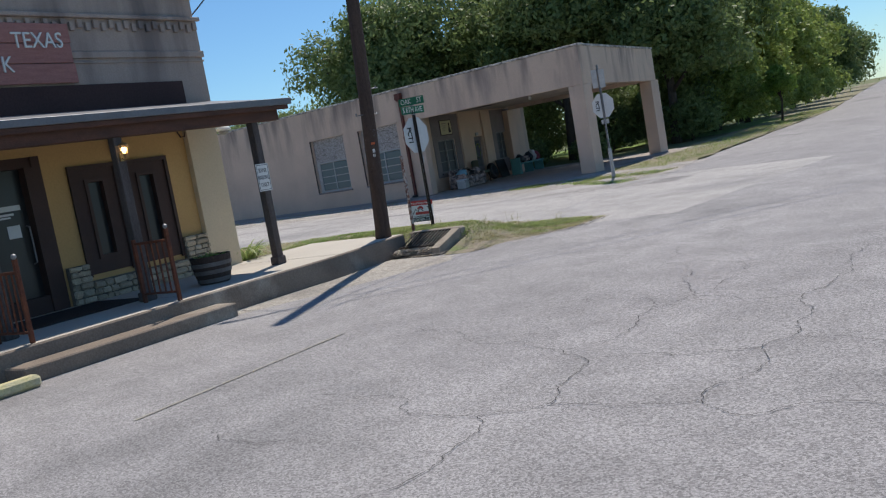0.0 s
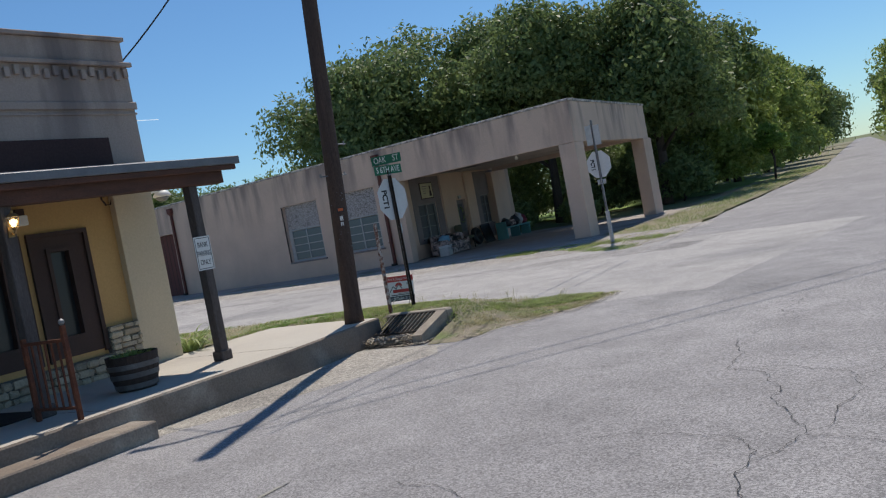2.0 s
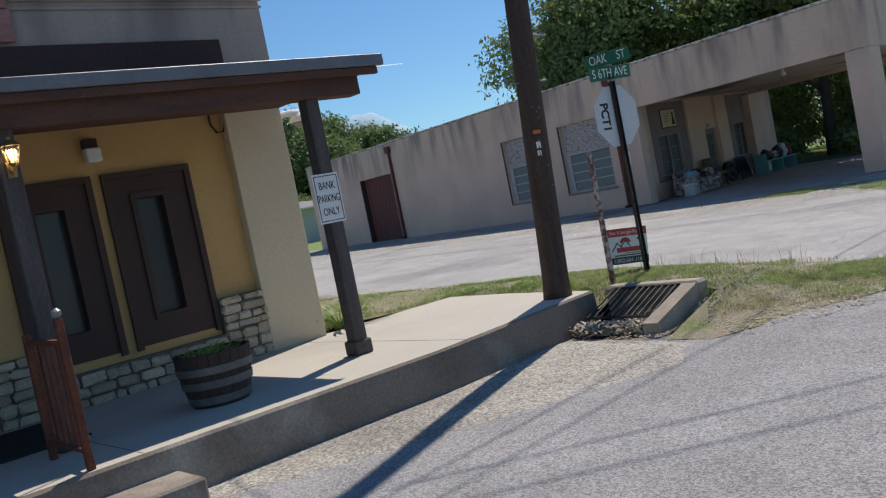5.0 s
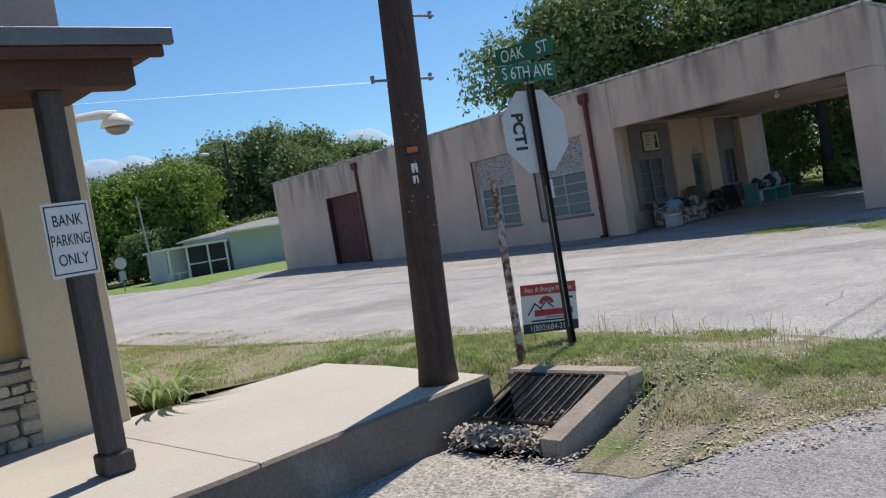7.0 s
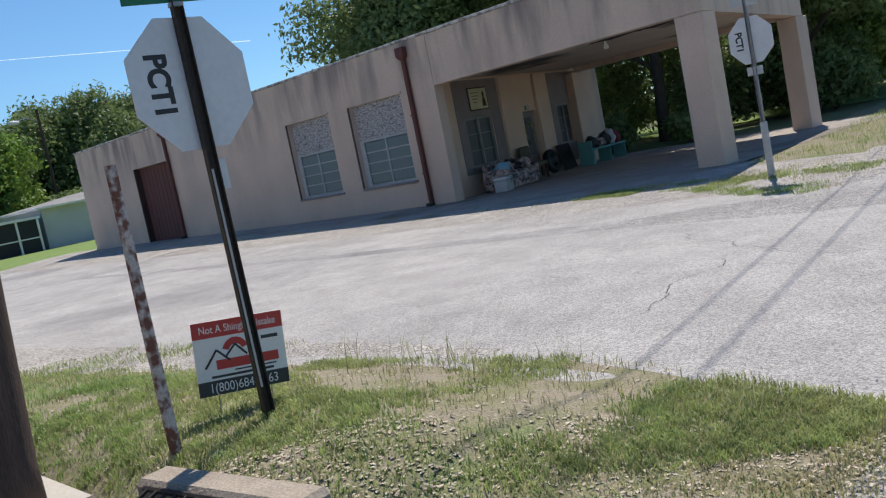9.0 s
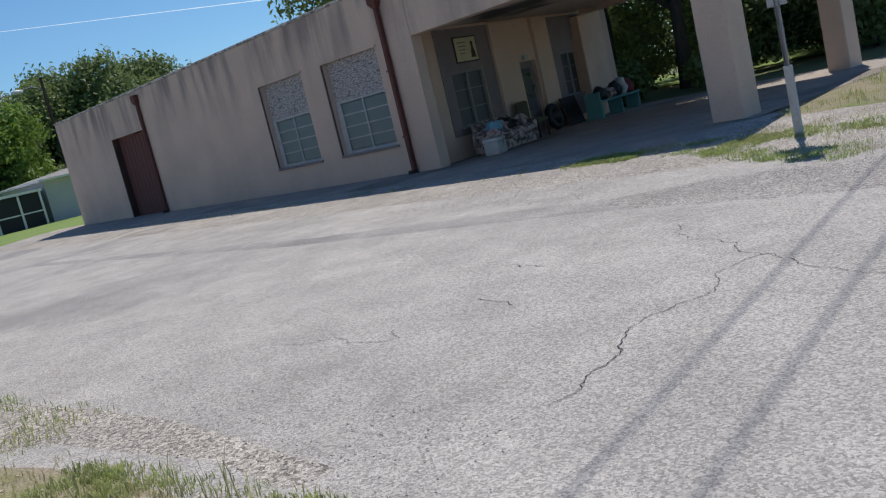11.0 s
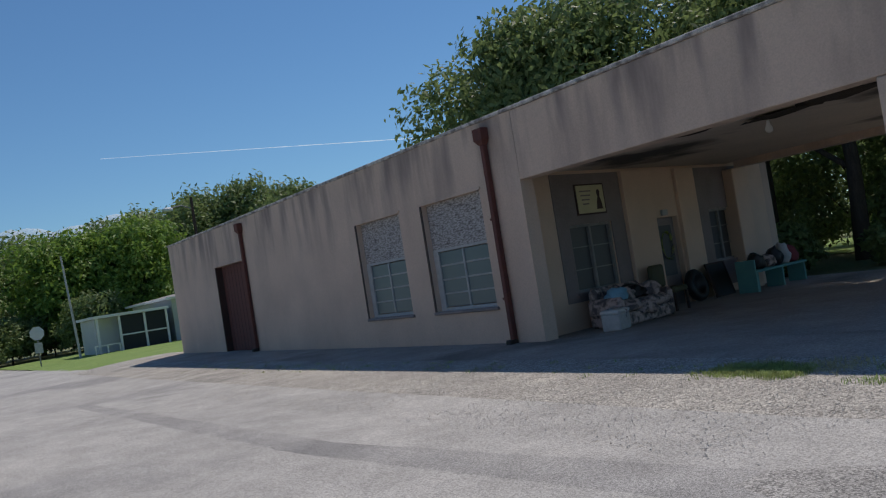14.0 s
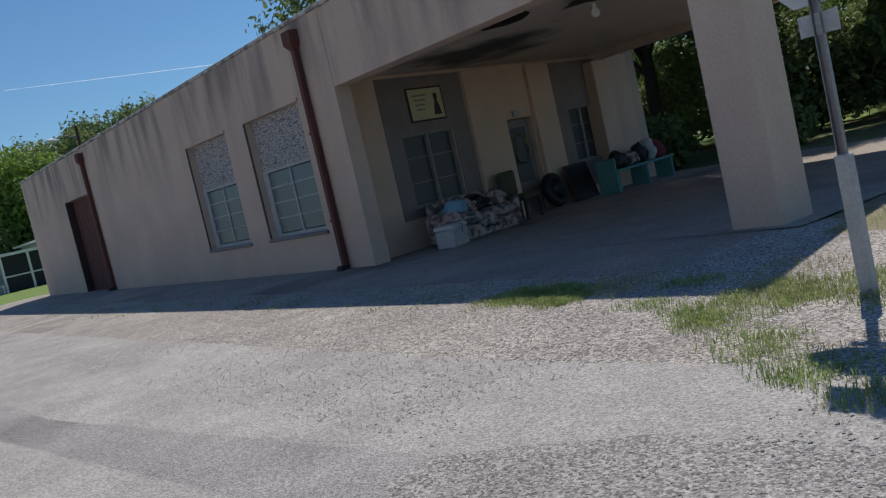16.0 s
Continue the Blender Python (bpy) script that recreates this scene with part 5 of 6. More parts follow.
part("seat", boxm(-0.25, 0.25, -0.26, 0.26, 0.36, 0.47, bevel=0.03), GREENCHAIR, chair)
o = part("backrest", boxm(-0.3, -0.2, -0.25, 0.25, 0.47, 0.92, bevel=0.04), GREENCHAIR, chair)
for x in (-0.22, 0.22):
    for y in (-0.22, 0.22):
        part("leg", boxm(x - 0.02, x + 0.02, y - 0.02, y + 0.02, 0, 0.36), BROWN, chair)
solo("tyre", lathe([(0.2, 0), (0.3, 0.0), (0.34, 0.05), (0.34, 0.13), (0.3, 0.18), (0.2, 0.18), (0.19, 0.09)], 24), BLACKBAG, "old black tyre propped by the door", "tyre", carport_at(4.75, 0.24, 0.335) @ pose(0, 0, 0, 0, 78, 0), smooth=True)
framed = thing("framed_board", "dark framed board leaning on the wall", "board", carport_at(5.75, 0.42, 0.0) @ pose(0, 0, 0.0, 0, -14, 0))
part("panel", boxm(-0.015, 0.0, -0.36, 0.36, 0.03, 0.72), BLACKBAG, framed)
fm = bmesh.new()
for q in ((-0.4, -0.36, 0.0, 0.76), (0.36, 0.4, 0.0, 0.76), (-0.36, 0.36, 0.0, 0.03), (-0.36, 0.36, 0.72, 0.76)):
    box(fm, -0.025, 0.012, *q)
part("frame", fm, BROWN, framed)
bench = thing("bench", "teal-painted wooden bench piled with bags", "bench", carport_at(6.9, 0.95))
part("seat", boxm(-0.22, 0.22, -1.15, 1.3, 0.40, 0.45, bevel=0.008), TEAL, bench)
for y in (-1.08, 0.1, 1.2):
    part("leg", boxm(-0.2, 0.2, y - 0.03, y + 0.03, 0.0, 0.397, bevel=0.006), TEAL, bench)
part("armrest", boxm(-0.22, 0.22, -1.2, -1.153, 0.0, 0.68, bevel=0.01), TEAL, bench)
for k, (y, w, h, m, lab) in enumerate(((-0.7, 0.45, 0.36, BLACKBAG, "black bag"), (-0.2, 0.35, 0.28, FABRIC, "patterned bag"), (0.2, 0.42, 0.4, BLACKBAG, "black bag"), (0.6, 0.3, 0.45, FRAMEWHITE, "white bundle"), (0.95, 0.42, 0.38, REDCLOTH, "dark red bundle"))):
    solo("bag", lump(0.36, w, h, 9 + k, rough=0.2), m, lab + " on the teal bench", "bag", carport_at(6.9 + y, 0.95, 0.452), smooth=True)
bulbl = thing("ceiling_bulb", "bare white bulb hanging under the carport soffit", "lamp", pose(-18.2, WY + 2.2, 3.02))
part("bulb", lathe([(0.02, 0.0), (0.03, -0.06), (0.06, -0.12), (0.05, -0.17), (0.01, -0.19)], 10), WHITE, bulbl, smooth=True)

# ---- small house, poles and signs down the side street ----
HOUSE = pose(-63, 29.6, 0.1, 0, 0, 0)
house = thing("house", "small pale-blue bungalow with a screened porch", "house", HOUSE)
part("wall", boxm(-9, 0.3, 0.2, 9, -0.1, 2.65), HOUSEWALL, house)
bm = bmesh.new()
v = [bm.verts.new(p) for p in ((-9.4, -0.2, 2.68), (0.8, -0.2, 2.68), (0.8, 9.4, 2.68), (-9.4, 9.4, 2.68), (-6, 4.6, 3.3), (-2.5, 4.6, 3.3))]
for q in ((0, 1, 5, 4), (1, 2, 5), (2, 3, 4, 5), (3, 0, 4), (3, 2, 1, 0)):
    bm.faces.new([v[i] for i in q])
part("roof", bm, SHINGLE, house)
part("eaves", boxm(-9.4, 0.8, -0.2, 9.4, 2.56, 2.677), WHITE, house)
pr = thing("porch", "", "")
pr.parent = house
part("porch_roof", boxm(-4, 1.0, -4.4, -0.203, 2.05, 2.2), WHITE, pr)
for y in (-4.2, -3.0, -1.6, -0.35):
    part("post", boxm(0.78, 0.9, y - 0.06, y + 0.06, -0.1, 2.05), WHITE, pr)
for a, b in ((-2.94, -1.66), (-1.54, -0.41)):
    part("screen", boxm(0.80, 0.83, a, b, 0.0, 2.04), SCREEN, pr)
    part("mid_rail", boxm(0.79, 0.87, a, b, 0.9, 0.98), WHITE, pr)
part("porch_wall", boxm(-3.8, 0.2, -4.2, -0.2, -0.1, 2.04), HOUSEWALL, pr)
part("step_rail", boxm(1.3, 1.36, -4.6, -3.2, 0.5, 0.56), WHITE, pr)
for y in (-4.55, -3.9, -3.25):
    part("rail_post", boxm(1.3, 1.36, y - 0.03, y + 0.03, -0.1, 0.5), WHITE, pr)
solo("white_pole", tubem([(0, 0, -0.1), (0.0, -0.3, 5.8)], [0.07, 0.05], 8), FRAMEWHITE, "slender white leaning pole by the lawn", "pole", pose(-62, 24.3, 0.05))
sl = thing("street_lamp", "street lamp with a curved arm on a dark pole", "street lamp", pose(-77, 36.5, 0))
part("pole", tubem([(0, 0, -0.1), (0, 0, 10.5)], [0.16, 0.11], 8), POLEWOOD, sl)
part("arm", tubem([(0, 0, 9.6), (0.2, -0.9, 9.9), (0.3, -1.8, 9.75)], 0.05, 8), STEEL, sl)
o = part("head", lump(0.5, 0.9, 0.35, 2, 1, 0.02), WHITE, sl)
o.location = (0.3, -2.0, 9.5)
st3 = thing("stop_sign", "distant stop sign seen from behind on a thin post", "stop sign", pose(-61.5, 22.2, 0.1, 0, 0, 90))
o = part("plate", octagon(0.7, 0.0, 0.004), SIGNBACK, st3)
o.location = (0, 0, 1.75)
part("post", boxm(-0.03, 0.03, 0.006, 0.05, -0.1, 2.0), STEEL, st3)
part("small_plate", boxm(-0.2, 0.2, -0.006, -0.001, 0.7, 1.25), FRAMEWHITE, st3)

# ---- trees ----


def crown_mesh(blobs, count, size, seed):
    """Small bent leaf sprays scattered over the shells of overlapping blobs."""
    rng = np.random.default_rng(seed)
    w = np.array([b[3] ** 2 for b in blobs])
    pick = rng.choice(len(blobs), count, p=w / w.sum())
    d = rng.normal(size=(count, 3))
    d /= np.linalg.norm(d, axis=1)[:, None]
    d[:, 2] = np.where(d[:, 2] < -0.55, -d[:, 2], d[:, 2])
    B = np.array(blobs)
    rough = np.array([noise.noise(Vector(v) * 2.3 + Vector((i * 1.7, 0, 0))) for v, i in zip(d.tolist(), pick.tolist())])
    rad = B[pick, 3] * (1.0 + 0.45 * rough - 0.55 * rng.random(count) ** 1.4 + 0.30 * rng.random(count) ** 5)
    c = B[pick, :3] + d * rad[:, None] * np.array((1, 1, 0.86))
    n = d + rng.normal(size=(count, 3)) * 0.75
    n /= np.linalg.norm(n, axis=1)[:, None]
    a = np.cross(n, rng.normal(size=(count, 3)))
    a /= np.linalg.norm(a, axis=1)[:, None]
    b = np.cross(n, a)
    s = size * (0.55 + 0.9 * rng.random(count))[:, None]
    quad = np.stack((c - a * s, c - b * s * 0.45 + n * s * 0.12, c + a * s, c + b * s * 0.45 - n * s * 0.08), axis=1)
    me = bpy.data.meshes.new("crown")
    me.from_pydata(quad.reshape(-1, 3).tolist(), [], np.arange(count * 4).reshape(-1, 4).tolist())
    return me


def tree(x, y, h, r, mat, seed, leaves=26000, size=0.16, trunk=0.2, low=0.2, label="broad leafy tree with a dense green crown", ground=None):
    random.seed(seed)
    t = thing("tree", label, "tree", pose(x, y, ground_z(x, y) - 0.05))
    base = h * low
    bm = bmesh.new()
    tops = []
    tube(bm, [(0, 0, 0), (0.1, 0.05, base), (0.05 * h * 0.2, 0.0, h * 0.5), (0.2, 0.1, h * 0.78)], [trunk * 1.3, trunk, trunk * 0.7, trunk * 0.25], 9)
    for k in range(8):
        a = k * 2.4 + random.uniform(-0.4, 0.4)
        z0 = random.uniform(base * 0.9, h * 0.5)
        q = Vector((math.cos(a) * r * random.uniform(0.45, 0.75), math.sin(a) * r * random.uniform(0.45, 0.75), z0 + random.uniform(0.15, 0.36) * h))
        tube(bm, [(0.05, 0, z0), q * 0.5 + Vector((0, 0, z0 * 0.5 + 0.3)), q], [trunk * 0.5, trunk * 0.3, 0.03], 6)
        tops.append(q)
    part("trunk", bm, BARK, t, smooth=True)
    blobs = []
    for q in tops:
        blobs.append((q.x, q.y, min(q.z, h - r * 0.45), r * random.uniform(0.34, 0.5)))
    for k in range(26):
        a, f = random.uniform(0, 6.283), math.sqrt(random.random())
        z = random.uniform(base + r * 0.25, h - r * 0.35)
        lim = r * (1.0 - 0.75 * max(0.0, (z - h * 0.5) / (h * 0.5)) ** 1.5) * 0.68
        blobs.append((math.cos(a) * f * lim, math.sin(a) * f * lim, z, r * random.uniform(0.15, 0.36)))
    blobs.append((0, 0, h - r * 0.42, r * 0.42))
    blobs.append((0.2, 0, h * 0.62, r * 0.55))
    if low <= 0.1:
        for k in range(4):
            blobs.append((r * 0.5 * math.cos(k * 1.57), r * 0.5 * math.sin(k * 1.57), r * 0.35, r * 0.42))
    me = crown_mesh(blobs, leaves, size, seed)
    me.materials.append(mat)
    c = new("crown", me)
    c.parent = t
    return t


OAK = "large dark oak with a spiky outline behind the flat roof"
STREET = "leafy street tree in mid green"
DISTANT = "distant dark street tree"
for x, y, h, r, m, seed, n, size, low, lab in (
        (-33.4, 35.5, 10.4, 5.2, LEAF_DARK, 1, 46000, 0.13, 0.26, OAK),
        (-29.0, 40.5, 11.4, 5.0, LEAF_DARK, 2, 42000, 0.13, 0.26, OAK),
        (-24.8, 38.8, 10.6, 4.8, LEAF_DARK, 3, 42000, 0.13, 0.26, OAK),
        (-19.8, 40.2, 10.2, 4.6, LEAF_DARK, 4, 42000, 0.13, 0.22, "tall dark tree close behind the carport"),
        (-22.0, 47.0, 10.8, 4.6, LEAF_DARK, 15, 34000, 0.15, 0.2, "tall dark tree close behind the carport"),
        (-21.4, 48.6, 8.4, 3.4, LEAF_MID, 5, 36000, 0.15, 0.1, STREET),
        (-22.6, 56.0, 8.6, 3.2, LEAF_MID, 6, 28000, 0.16, 0.1, STREET),
        (-26.2, 63.5, 10.4, 2.4, LEAF_DARK, 7, 9000, 0.18, 0.45, "tall thin-crowned tree above the others"),
        (-25.0, 68.0, 9.4, 3.6, LEAF_MID, 8, 22000, 0.18, 0.08, STREET),
        (-28.2, 80.0, 10.2, 4.4, LEAF_MID, 9, 20000, 0.2, 0.08, STREET),
        (-33.0, 98.0, 11.0, 4.8, LEAF_MID, 10, 18000, 0.22, 0.08, DISTANT),
        (-43.5, 138.0, 13.0, 6.0, LEAF_DARK, 12, 15000, 0.28, 0.08, DISTANT),
        (-60.0, 200.0, 15.0, 8.0, LEAF_DARK, 13, 12000, 0.36, 0.08, DISTANT),
        (-22.0, 112.0, 12.0, 5.5, LEAF_MID, 40, 18000, 0.26, 0.08, STREET),
        (-29.5, 155.0, 12.0, 6.5, LEAF_MID, 41, 15000, 0.32, 0.08, STREET),
        (-43.0, 205.0, 15.0, 8.0, LEAF_DARK, 42, 12000, 0.4, 0.08, DISTANT)):
    tree(x, y, h, r, m, seed, n, size, low=low, label=lab)
tree(-17.3, 47.4, 3.0, 0.95, LEAF_LIGHT, 14, 7000, 0.075, 0.05, 0.4, label="young bright-green sapling on the verge")
# low growth behind the carport: a few shaded shrubs, sunlit ones in the clearing beyond
for k, (x, y, h, r, sunlit) in enumerate(((-24.6, 34.8, 1.3, 1.0, 0), (-22.0, 36.0, 1.0, 0.9, 0), (-28.5, 37.5, 2.2, 1.5, 0), (-19.4, 41.0, 2.2, 1.5, 0), (-21.5, 42.5, 3.4, 2.0, 0), (-23.8, 41.0, 3.0, 1.7, 0), (-26.6, 45.0, 1.6, 1.3, 1), (-30.5, 44.0, 3.6, 2.0, 0), (-34.0, 45.5, 5.2, 2.6, 0), (-27.5, 43.0, 6.5, 3.0, 0), (-28.6, 48.5, 4.8, 2.8, 0), (-24.0, 50.0, 5.2, 3.0, 0), (-37.5, 47.5, 6.0, 3.2, 0), (-31.5, 55.0, 6.2, 3.4, 1), (-21.8, 45.2, 3.0, 2.2, 0), (-22.6, 47.5, 4.0, 2.4, 0), (-24.4, 53, 4.8, 2.8, 0), (-26.5, 58.0, 8.5, 4.2, 0), (-34.0, 61.0, 9.5, 4.8, 0), (-42.0, 56.0, 9.0, 4.6, 0), (-39.0, 66.0, 10.0, 5.0, 0), (-32.5, 51.5, 9.5, 4.4, 0), (-27.0, 54.0, 9.0, 4.0, 0), (-29.0, 67.0, 10.0, 5.0, 0))):
    # sunlight put into the leaf colour: lighter for sunlit shrubs, darker for shaded
    tree(x, y, h, r, LEAF_LIGHT if sunlit else LEAF_DARK, 60 + k, 7000, 0.12, 0.06, 0.05, label="sunlit bright-green shrub in the clearing" if sunlit else "shrubby undergrowth in dappled shade")
strip("clearing", line((-46, 43), (-17.5, 43)), line((-46, 58), (-17.5, 58)), np.arange(-46, -17.4, 1.5), 6, LAWN, 0.012, "sunlit grassy clearing behind the trees", "lawn", "x", 0.3)
# woods at the far end of the side street
far = random.Random(77)
for k, (az, dist, h, m) in enumerate(((-66, 84, 12.5, 0), (-69, 80, 13.0, 0), (-72.2, 82, 12.8, 0), (-75.5, 78, 11.2, 0), (-76.8, 70, 9.3, 1), (-79.6, 72, 9.3, 1), (-82, 84, 10.5, 0), (-85, 80, 10, 0), (-88.5, 78, 9.5, 0), (-91.5, 84, 10, 0), (-63, 90, 11.5, 0), (-60, 92, 10, 0), (-57, 84, 9, 0), (-54, 80, 9, 0), (-78, 88, 11, 0))):
    tree(-10 + dist * math.sin(radians(az)), 15.4 + dist * math.cos(radians(az)), h, 5.0 if m else 5.8, LEAF_LIGHT if m else LEAF_DARK, 80 + k, 25000, 0.19, low=0.06, label="bright-green tree at the wood's edge" if m else "dark wooded tree at the end of the side street")


for k in range(13):
    az, dist = radians(-93 + 2.3 * k), 66 + 3 * (k % 3)
    tree(-10 + dist * math.sin(az), 15.4 + dist * math.cos(az), 3.2 + 0.5 * (k % 4), 2.6, LEAF_DARK, 130 + k, 8000, 0.15, 0.06, 0.03, label="dark shrubby thicket at the wood's edge")


# ---- grass, litter and gravel ----
def tufts(name, spots, mat, label, blades, length, spread, seed, category="grass"):
    rng = random.Random(seed)
    verts, faces = [], []
    for x, y in spots:
        for _ in range(blades):
            a, r = rng.uniform(0, 6.283), spread * math.sqrt(rng.random())
            bx, by = x + r * math.cos(a), y + r * math.sin(a)
            z = ground_z(bx, by) + 0.01
            l, t = length * rng.uniform(0.4, 1.15), rng.uniform(0, 6.283)
            lean_ = rng.uniform(0.15, 0.9) * l
            w = rng.uniform(0.0016, 0.0036)
            sx, sy = -math.sin(t) * w, math.cos(t) * w
            dx, dy = math.cos(t) * lean_, math.sin(t) * lean_
            n = len(verts)
            verts += [(bx - sx, by - sy, z), (bx + sx, by + sy, z), (bx + dx * 0.4 + sx * 0.8, by + dy * 0.4 + sy * 0.8, z + l * 0.6), (bx + dx * 0.4 - sx * 0.8, by + dy * 0.4 - sy * 0.8, z + l * 0.6), (bx + dx, by + dy, z + l * 0.85)]
            faces += [(n, n + 1, n + 2, n + 3), (n + 3, n + 2, n + 4)]
    me = bpy.data.meshes.new(name)
    me.from_pydata(verts, [], faces)
    me.materials.append(mat)
    return tagged(new(name, me), label, category, kind="stuff")


def scatter(lo, hi, x0, x1, n, seed, patch=0.0, sc=0.9):
    rng = random.Random(seed)
    out = []
    while n > 0:
        x = rng.uniform(x0, x1)
        y = rng.uniform(lo(x), hi(x))
        n -= 1
        if patch and noise.noise((x * sc, y * sc, seed)) < patch - 0.5 + rng.uniform(-0.15, 0.15):
            continue
        out.append((x, y))
    return out


c_lo = line((-30, 9.4), (-13.0, 9.4), (-12.5, 10.75), (-10.35, 10.9), (-9.3, 11.3), (-8.6, 12.2), (-8.0, 12.8))
c_hi = line((-30, 10.2), (-17, 12.1), (-12.4, 13.15), (-10.0, 13.5), (-8.9, 13.25), (-8.0, 13.0))
tufts("verge_grass", scatter(c_lo, c_hi, -12.8, -8.1, 2600, 1, 0.46), GRASS, "uneven green grass tufts on the corner verge", 30, 0.047, 0.08, 5)
tufts("verge_grass", scatter(c_lo, c_hi, -21, -12.5, 1700, 2, 0.42), GRASS, "uneven green grass tufts beside the pavement", 26, 0.048, 0.11, 6)
tufts("dry_verge_grass", scatter(c_lo, c_hi, -20, -8.1, 1000, 3), DRYGRASS, "dry straw-coloured grass stems on the verge", 10, 0.06, 0.12, 7)
tufts("slope_straw", scatter(line((-9.9, 10.6), (-9.0, 10.6), (-7.9, 12.0)), line((-9.9, 11.4), (-9.0, 12.3), (-7.9, 13.1)), -9.0, -7.9, 800, 19, 0.3, 2.0), DRYGRASS, "short flattened straw on the littered slope", 14, 0.03, 0.09, 19)
tufts("slope_grass", scatter(line((-9.9, 10.4), (-9.0, 10.9), (-7.9, 12.0)), line((-9.9, 11.4), (-9.0, 12.3), (-7.9, 13.1)), -9.7, -7.9, 420, 18, 0.5, 2.0), GRASS, "sparse thin grass on the littered slope", 16, 0.04, 0.09, 18)
tufts("shoulder_grass", scatter(line((-27, 10.3), (-17, 11.6), (-13, 12.6)), line((-27, 12.4), (-17, 13.2), (-13, 13.6)), -27, -13, 900, 17, 0.62, 0.8), GRASS, "thin grass patches in the sandy shoulder", 22, 0.045, 0.16, 17)
tufts("tall_grass", scatter(line((-12, 12.6), (-8.4, 12.7)), line((-12, 13.3), (-8.4, 13.1)), -11.5, -8.6, 7, 8), DRYGRASS, "tall seeding grass stems at the kerbless corner", 14, 0.30, 0.12, 8)
tufts("carport_weeds", scatter(line((-17, 21.9), (-14, 21.6), (-12.9, 20.7), (-11.9, 20.0), (-11.2, 20.0)), line((-17, 22.2), (-14, 22.3), (-12.2, 22.4), (-11.2, 22.2)), -17, -11.2, 950, 9, 0.58, 1.3), GRASS, "weedy grass clumps before the carport", 38, 0.05, 0.14, 9)
tufts("carport_dry_grass", scatter(line((-17, 21.9), (-14, 21.7), (-12.9, 20.8), (-11.9, 20.1), (-11.2, 20.1)), line((-17, 22.3), (-14, 22.6), (-12.2, 23.2), (-11.2, 22.6)), -17, -11.2, 300, 10, 0.58, 1.3), DRYGRASS, "dry grass before the carport", 24, 0.05, 0.16, 10)
tufts("street_grass", [(main_left(y) - random.uniform(0.1, 2.2), y) for y in np.arange(23.5, 60, 0.035)], GRASS, "rough grass along the street edge", 12, 0.12, 0.2, 11)
tufts("wall_weeds", [(random.uniform(-34, -16), 22.0 + random.gauss(0, 0.25)) for _ in range(70)], GRASS, "small weeds in the gravel along the shade line", 14, 0.06, 0.09, 12)


def litter(name, spots, mat, label, size, seed, flat=0.4, cat="leaves", heap=0.0):
    rng = np.random.default_rng(seed)
    verts, faces = [], []
    for x, y in spots:
        s = size * rng.uniform(0.5, 1.4)
        a = rng.uniform(0, 6.283)
        ca, sa = math.cos(a) * s, math.sin(a) * s
        z = ground_z(x, y) + 0.017 + heap * rng.random()
        up = rng.uniform(0.1, flat) * s
        n = len(verts)
        verts += [(x - ca, y - sa, z), (x + sa * 0.5, y - ca * 0.5, z + up), (x + ca, y + sa, z + up * 0.4), (x - sa * 0.5, y + ca * 0.5, z + up * 0.8)]
        faces += [(n, n + 1, n + 2, n + 3)]
    me = bpy.data.meshes.new(name)
    me.from_pydata(verts, [], faces)
    me.materials.append(mat)
    return tagged(new(name, me), label, cat, kind="stuff")


rl = random.Random(31)
d_lo, d_hi = line((-10.3, 10.2), (-9.4, 10.0), (-8.2, 10.5), (-7.6, 12.5)), line((-10.3, 11.0), (-9.2, 12.4), (-8.2, 13.2), (-7.6, 13.3))
litter("leaf_litter", scatter(d_lo, d_hi, -10.0, -7.8, 6500, 12, 0.34, 2.2), LITTER, "dead leaves and twigs washed against the drain", 0.014, 1, 0.3)
mouth = [BANK @ Vector((rl.uniform(2.32, 3.05), 1.14 + rl.gauss(0, 0.07), 0)) for _ in range(1500)]
litter("leaf_litter", [(p.x, p.y) for p in mouth], LITTER, "brown dead leaves heaped in the drain mouth", 0.024, 4, 1.2, heap=0.07)
litter("leaf_litter", scatter(c_lo, c_hi, -14, -8, 700, 13), LITTER, "scattered dead leaves in the grass", 0.018, 2, 0.6)


def pebbles(name, spots, mat, label, size, seed):
    rng = np.random.default_rng(seed)
    verts, faces = [], []
    for x, y in spots:
        s = size * (0.4 + rng.random() ** 2)
        z = ground_z(x, y) + 0.009
        n = len(verts)
        k = rng.uniform(0.7, 1.3, 6)
        verts += [(x + s * k[0], y, z + s * 0.2), (x, y + s * k[1], z + s * 0.2), (x - s * k[2], y, z + s * 0.2), (x, y - s * k[3], z + s * 0.2), (x, y, z + s * 0.75 * k[4]), (x, y, z - s * 0.3)]
        faces += [(n, n + 1, n + 4), (n + 1, n + 2, n + 4), (n + 2, n + 3, n + 4), (n + 3, n, n + 4)]
    me = bpy.data.meshes.new(name)
    me.from_pydata(verts, [], faces)
    me.materials.append(mat)
    return tagged(new(name, me), label, "gravel", kind="stuff")


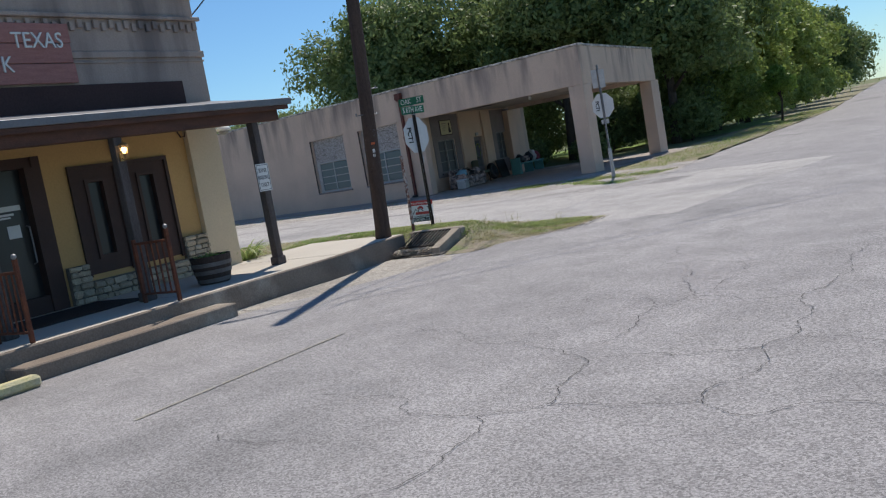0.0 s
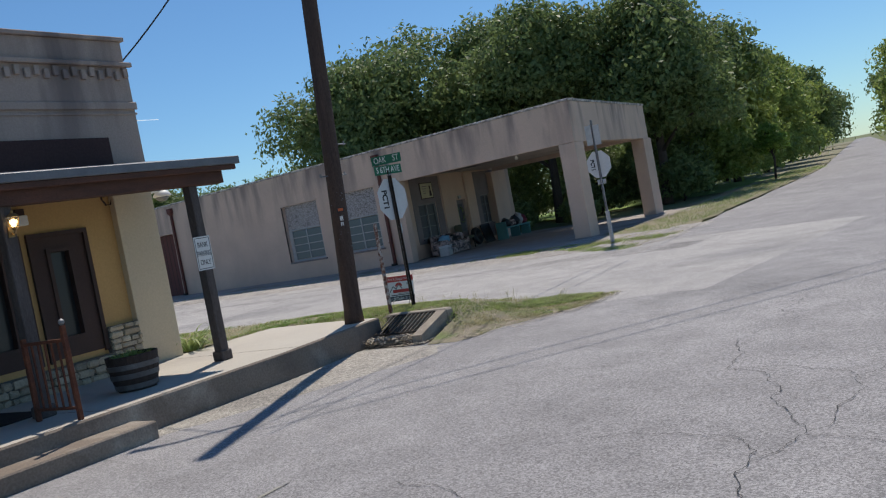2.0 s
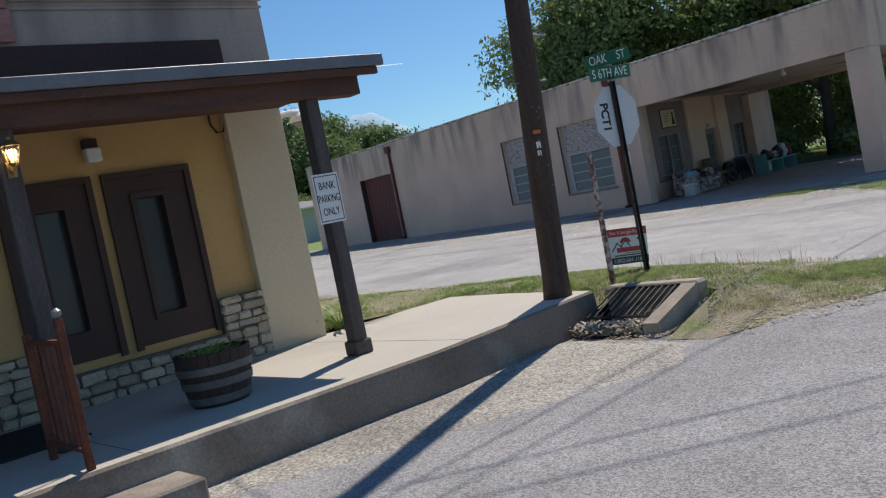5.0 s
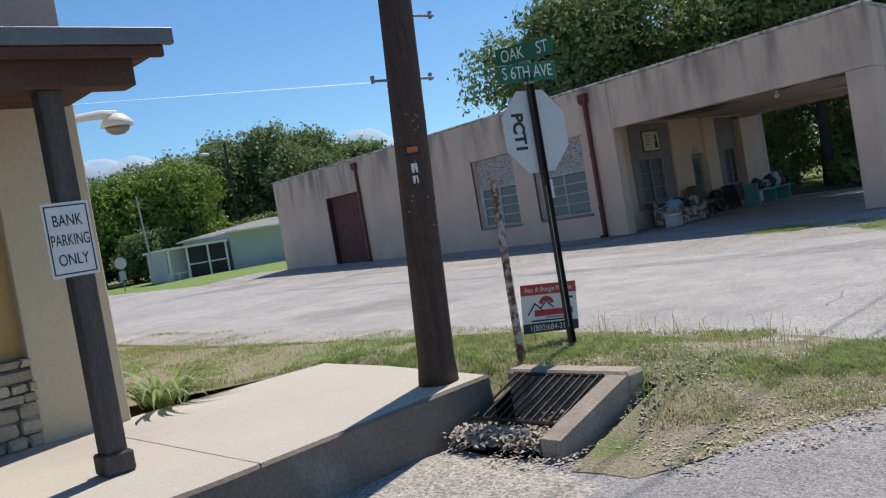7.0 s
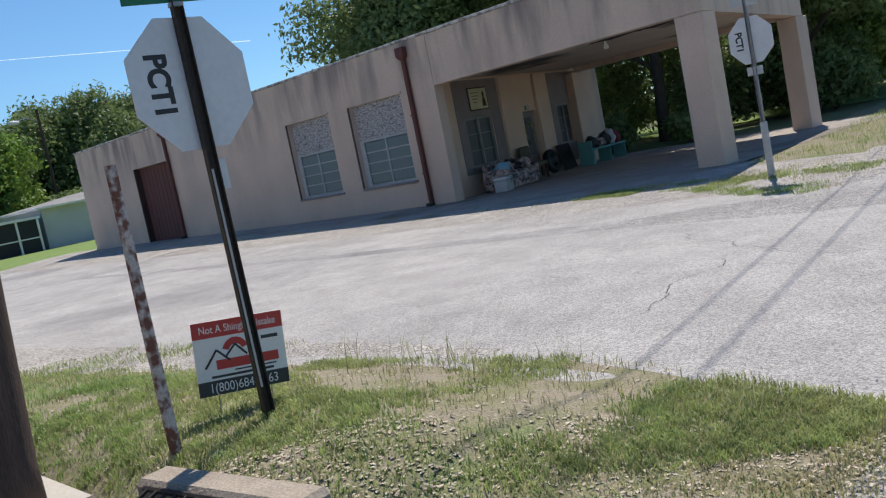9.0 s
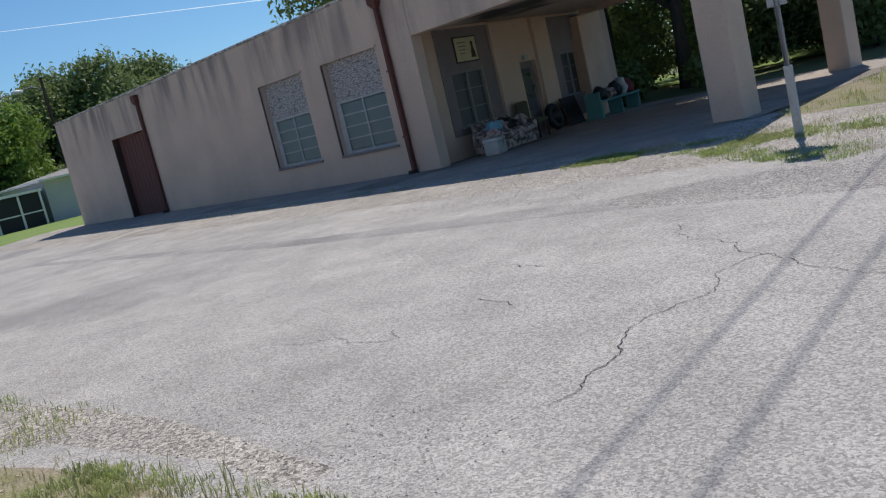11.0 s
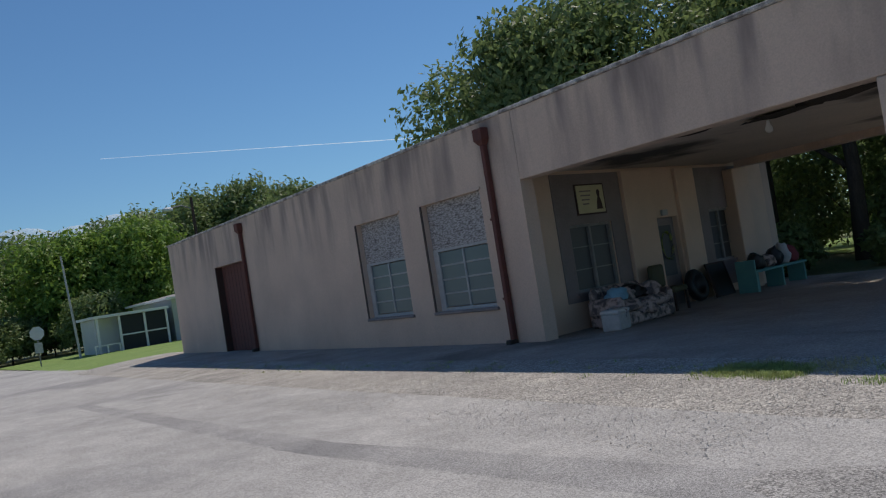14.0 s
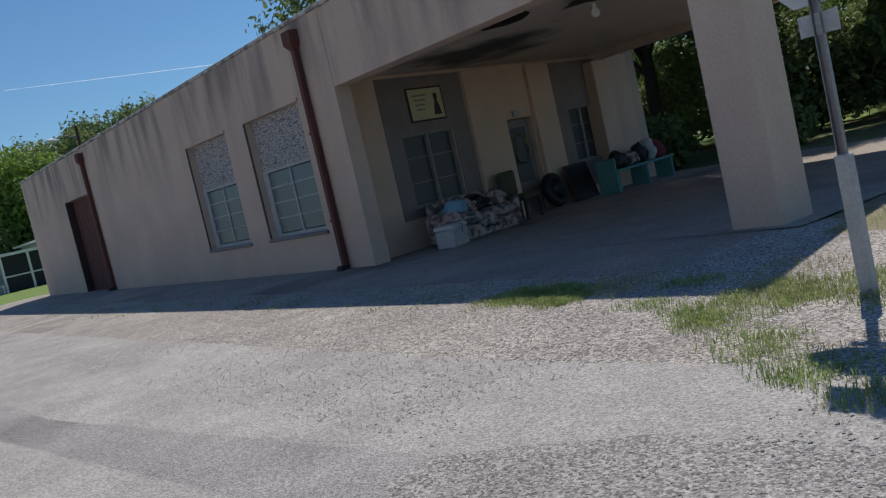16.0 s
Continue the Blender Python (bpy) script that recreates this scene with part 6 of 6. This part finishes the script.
STONES = material("loose_limestone", (0.52, 0.49, 0.45), 0.9, second=(0.38, 0.35, 0.32), scale=30, fine=70, spread=0.3, bump=0.2)
pebbles("loose_gravel", scatter(line((-30, 19.6), (-10, 19.2)), line((-30, 22.2), (-10, 21.5)), -26, -9.2, 20000, 21, 0.35, 0.5), STONES, "loose limestone chips on the apron", 0.009, 5)
pebbles("loose_gravel", scatter(line((-30, 12.0), (-12.5, 12.9), (-8, 12.8)), line((-30, 13.0), (-12.5, 14.2), (-8, 14.4)), -22, -8.0, 8000, 22, 0.3, 0.6), STONES, "loose limestone chips at the street corner", 0.006, 6)
pebbles("loose_gravel", scatter(line((-10.5, 8), (-5, 8)), line((-10.5, 14), (-5, 14)), -8.9, -6, 3000, 23, 0.4, 0.6), STONES, "loose limestone chips on the asphalt", 0.005, 7)

# contrail and a low haze of cloud, far off
# vapour glows by itself in place of sunlight caught by the trail
CLOUD = plain("glowing_white_vapour", (0.85, 0.88, 0.92), 1.0, emit=0.75)
CLOUD.node_tree.nodes["Principled BSDF"].inputs["Alpha"].default_value = 0.75


def sky_dir(az, el, dist):
    a, e = radians(az), radians(el)
    return Vector((-10 + dist * math.sin(a) * math.cos(e), 15 + dist * math.cos(a) * math.cos(e), 1.4 + dist * math.sin(e)))


bm = bmesh.new()
a, b = sky_dir(-77, 10.2, 2600), sky_dir(-56, 8.9, 2600)
prev = None
for k in range(41):
    p = a.lerp(b, k / 40)
    w = 1.5 * (0.35 + 0.65 * k / 40) * (0.7 + 0.5 * noise.noise((k * 0.7, 0, 0)))
    cur = (bm.verts.new(p + Vector((0, 0, w))), bm.verts.new(p - Vector((0, 0, w))))
    if prev:
        bm.faces.new((prev[0], prev[1], cur[1], cur[0]))
    prev = cur
solo("contrail", bm, CLOUD, "thin white vapour trail across the blue sky", "contrail", kind="structure")


bm = bmesh.new()
for k in range(26):
    az = -96 + 1.5 * k
    p = sky_dir(az, 3.0, 3200)
    hgt = 150 + 170 * (0.5 + 0.5 * noise.noise((k * 0.31, 2.0, 0))) * (1.0 if k < 18 else 0.75)
    mat = Matrix.Translation(p) @ Matrix.Diagonal((150, 150, hgt * 0.8, 1))
    bmesh.ops.create_icosphere(bm, subdivisions=3, radius=1.0, matrix=mat)
for v in bm.verts:
    v.co += Vector((0, 0, 60 * noise.noise(v.co * 0.006)))
HAZE = plain("pale_cloud", (0.85, 0.87, 0.9), 1.0)
HAZE.node_tree.nodes["Principled BSDF"].inputs["Alpha"].default_value = 0.3
solo("cloud_bank", bm, HAZE, "low white summer cloud on the horizon", "cloud", kind="structure", smooth=True)
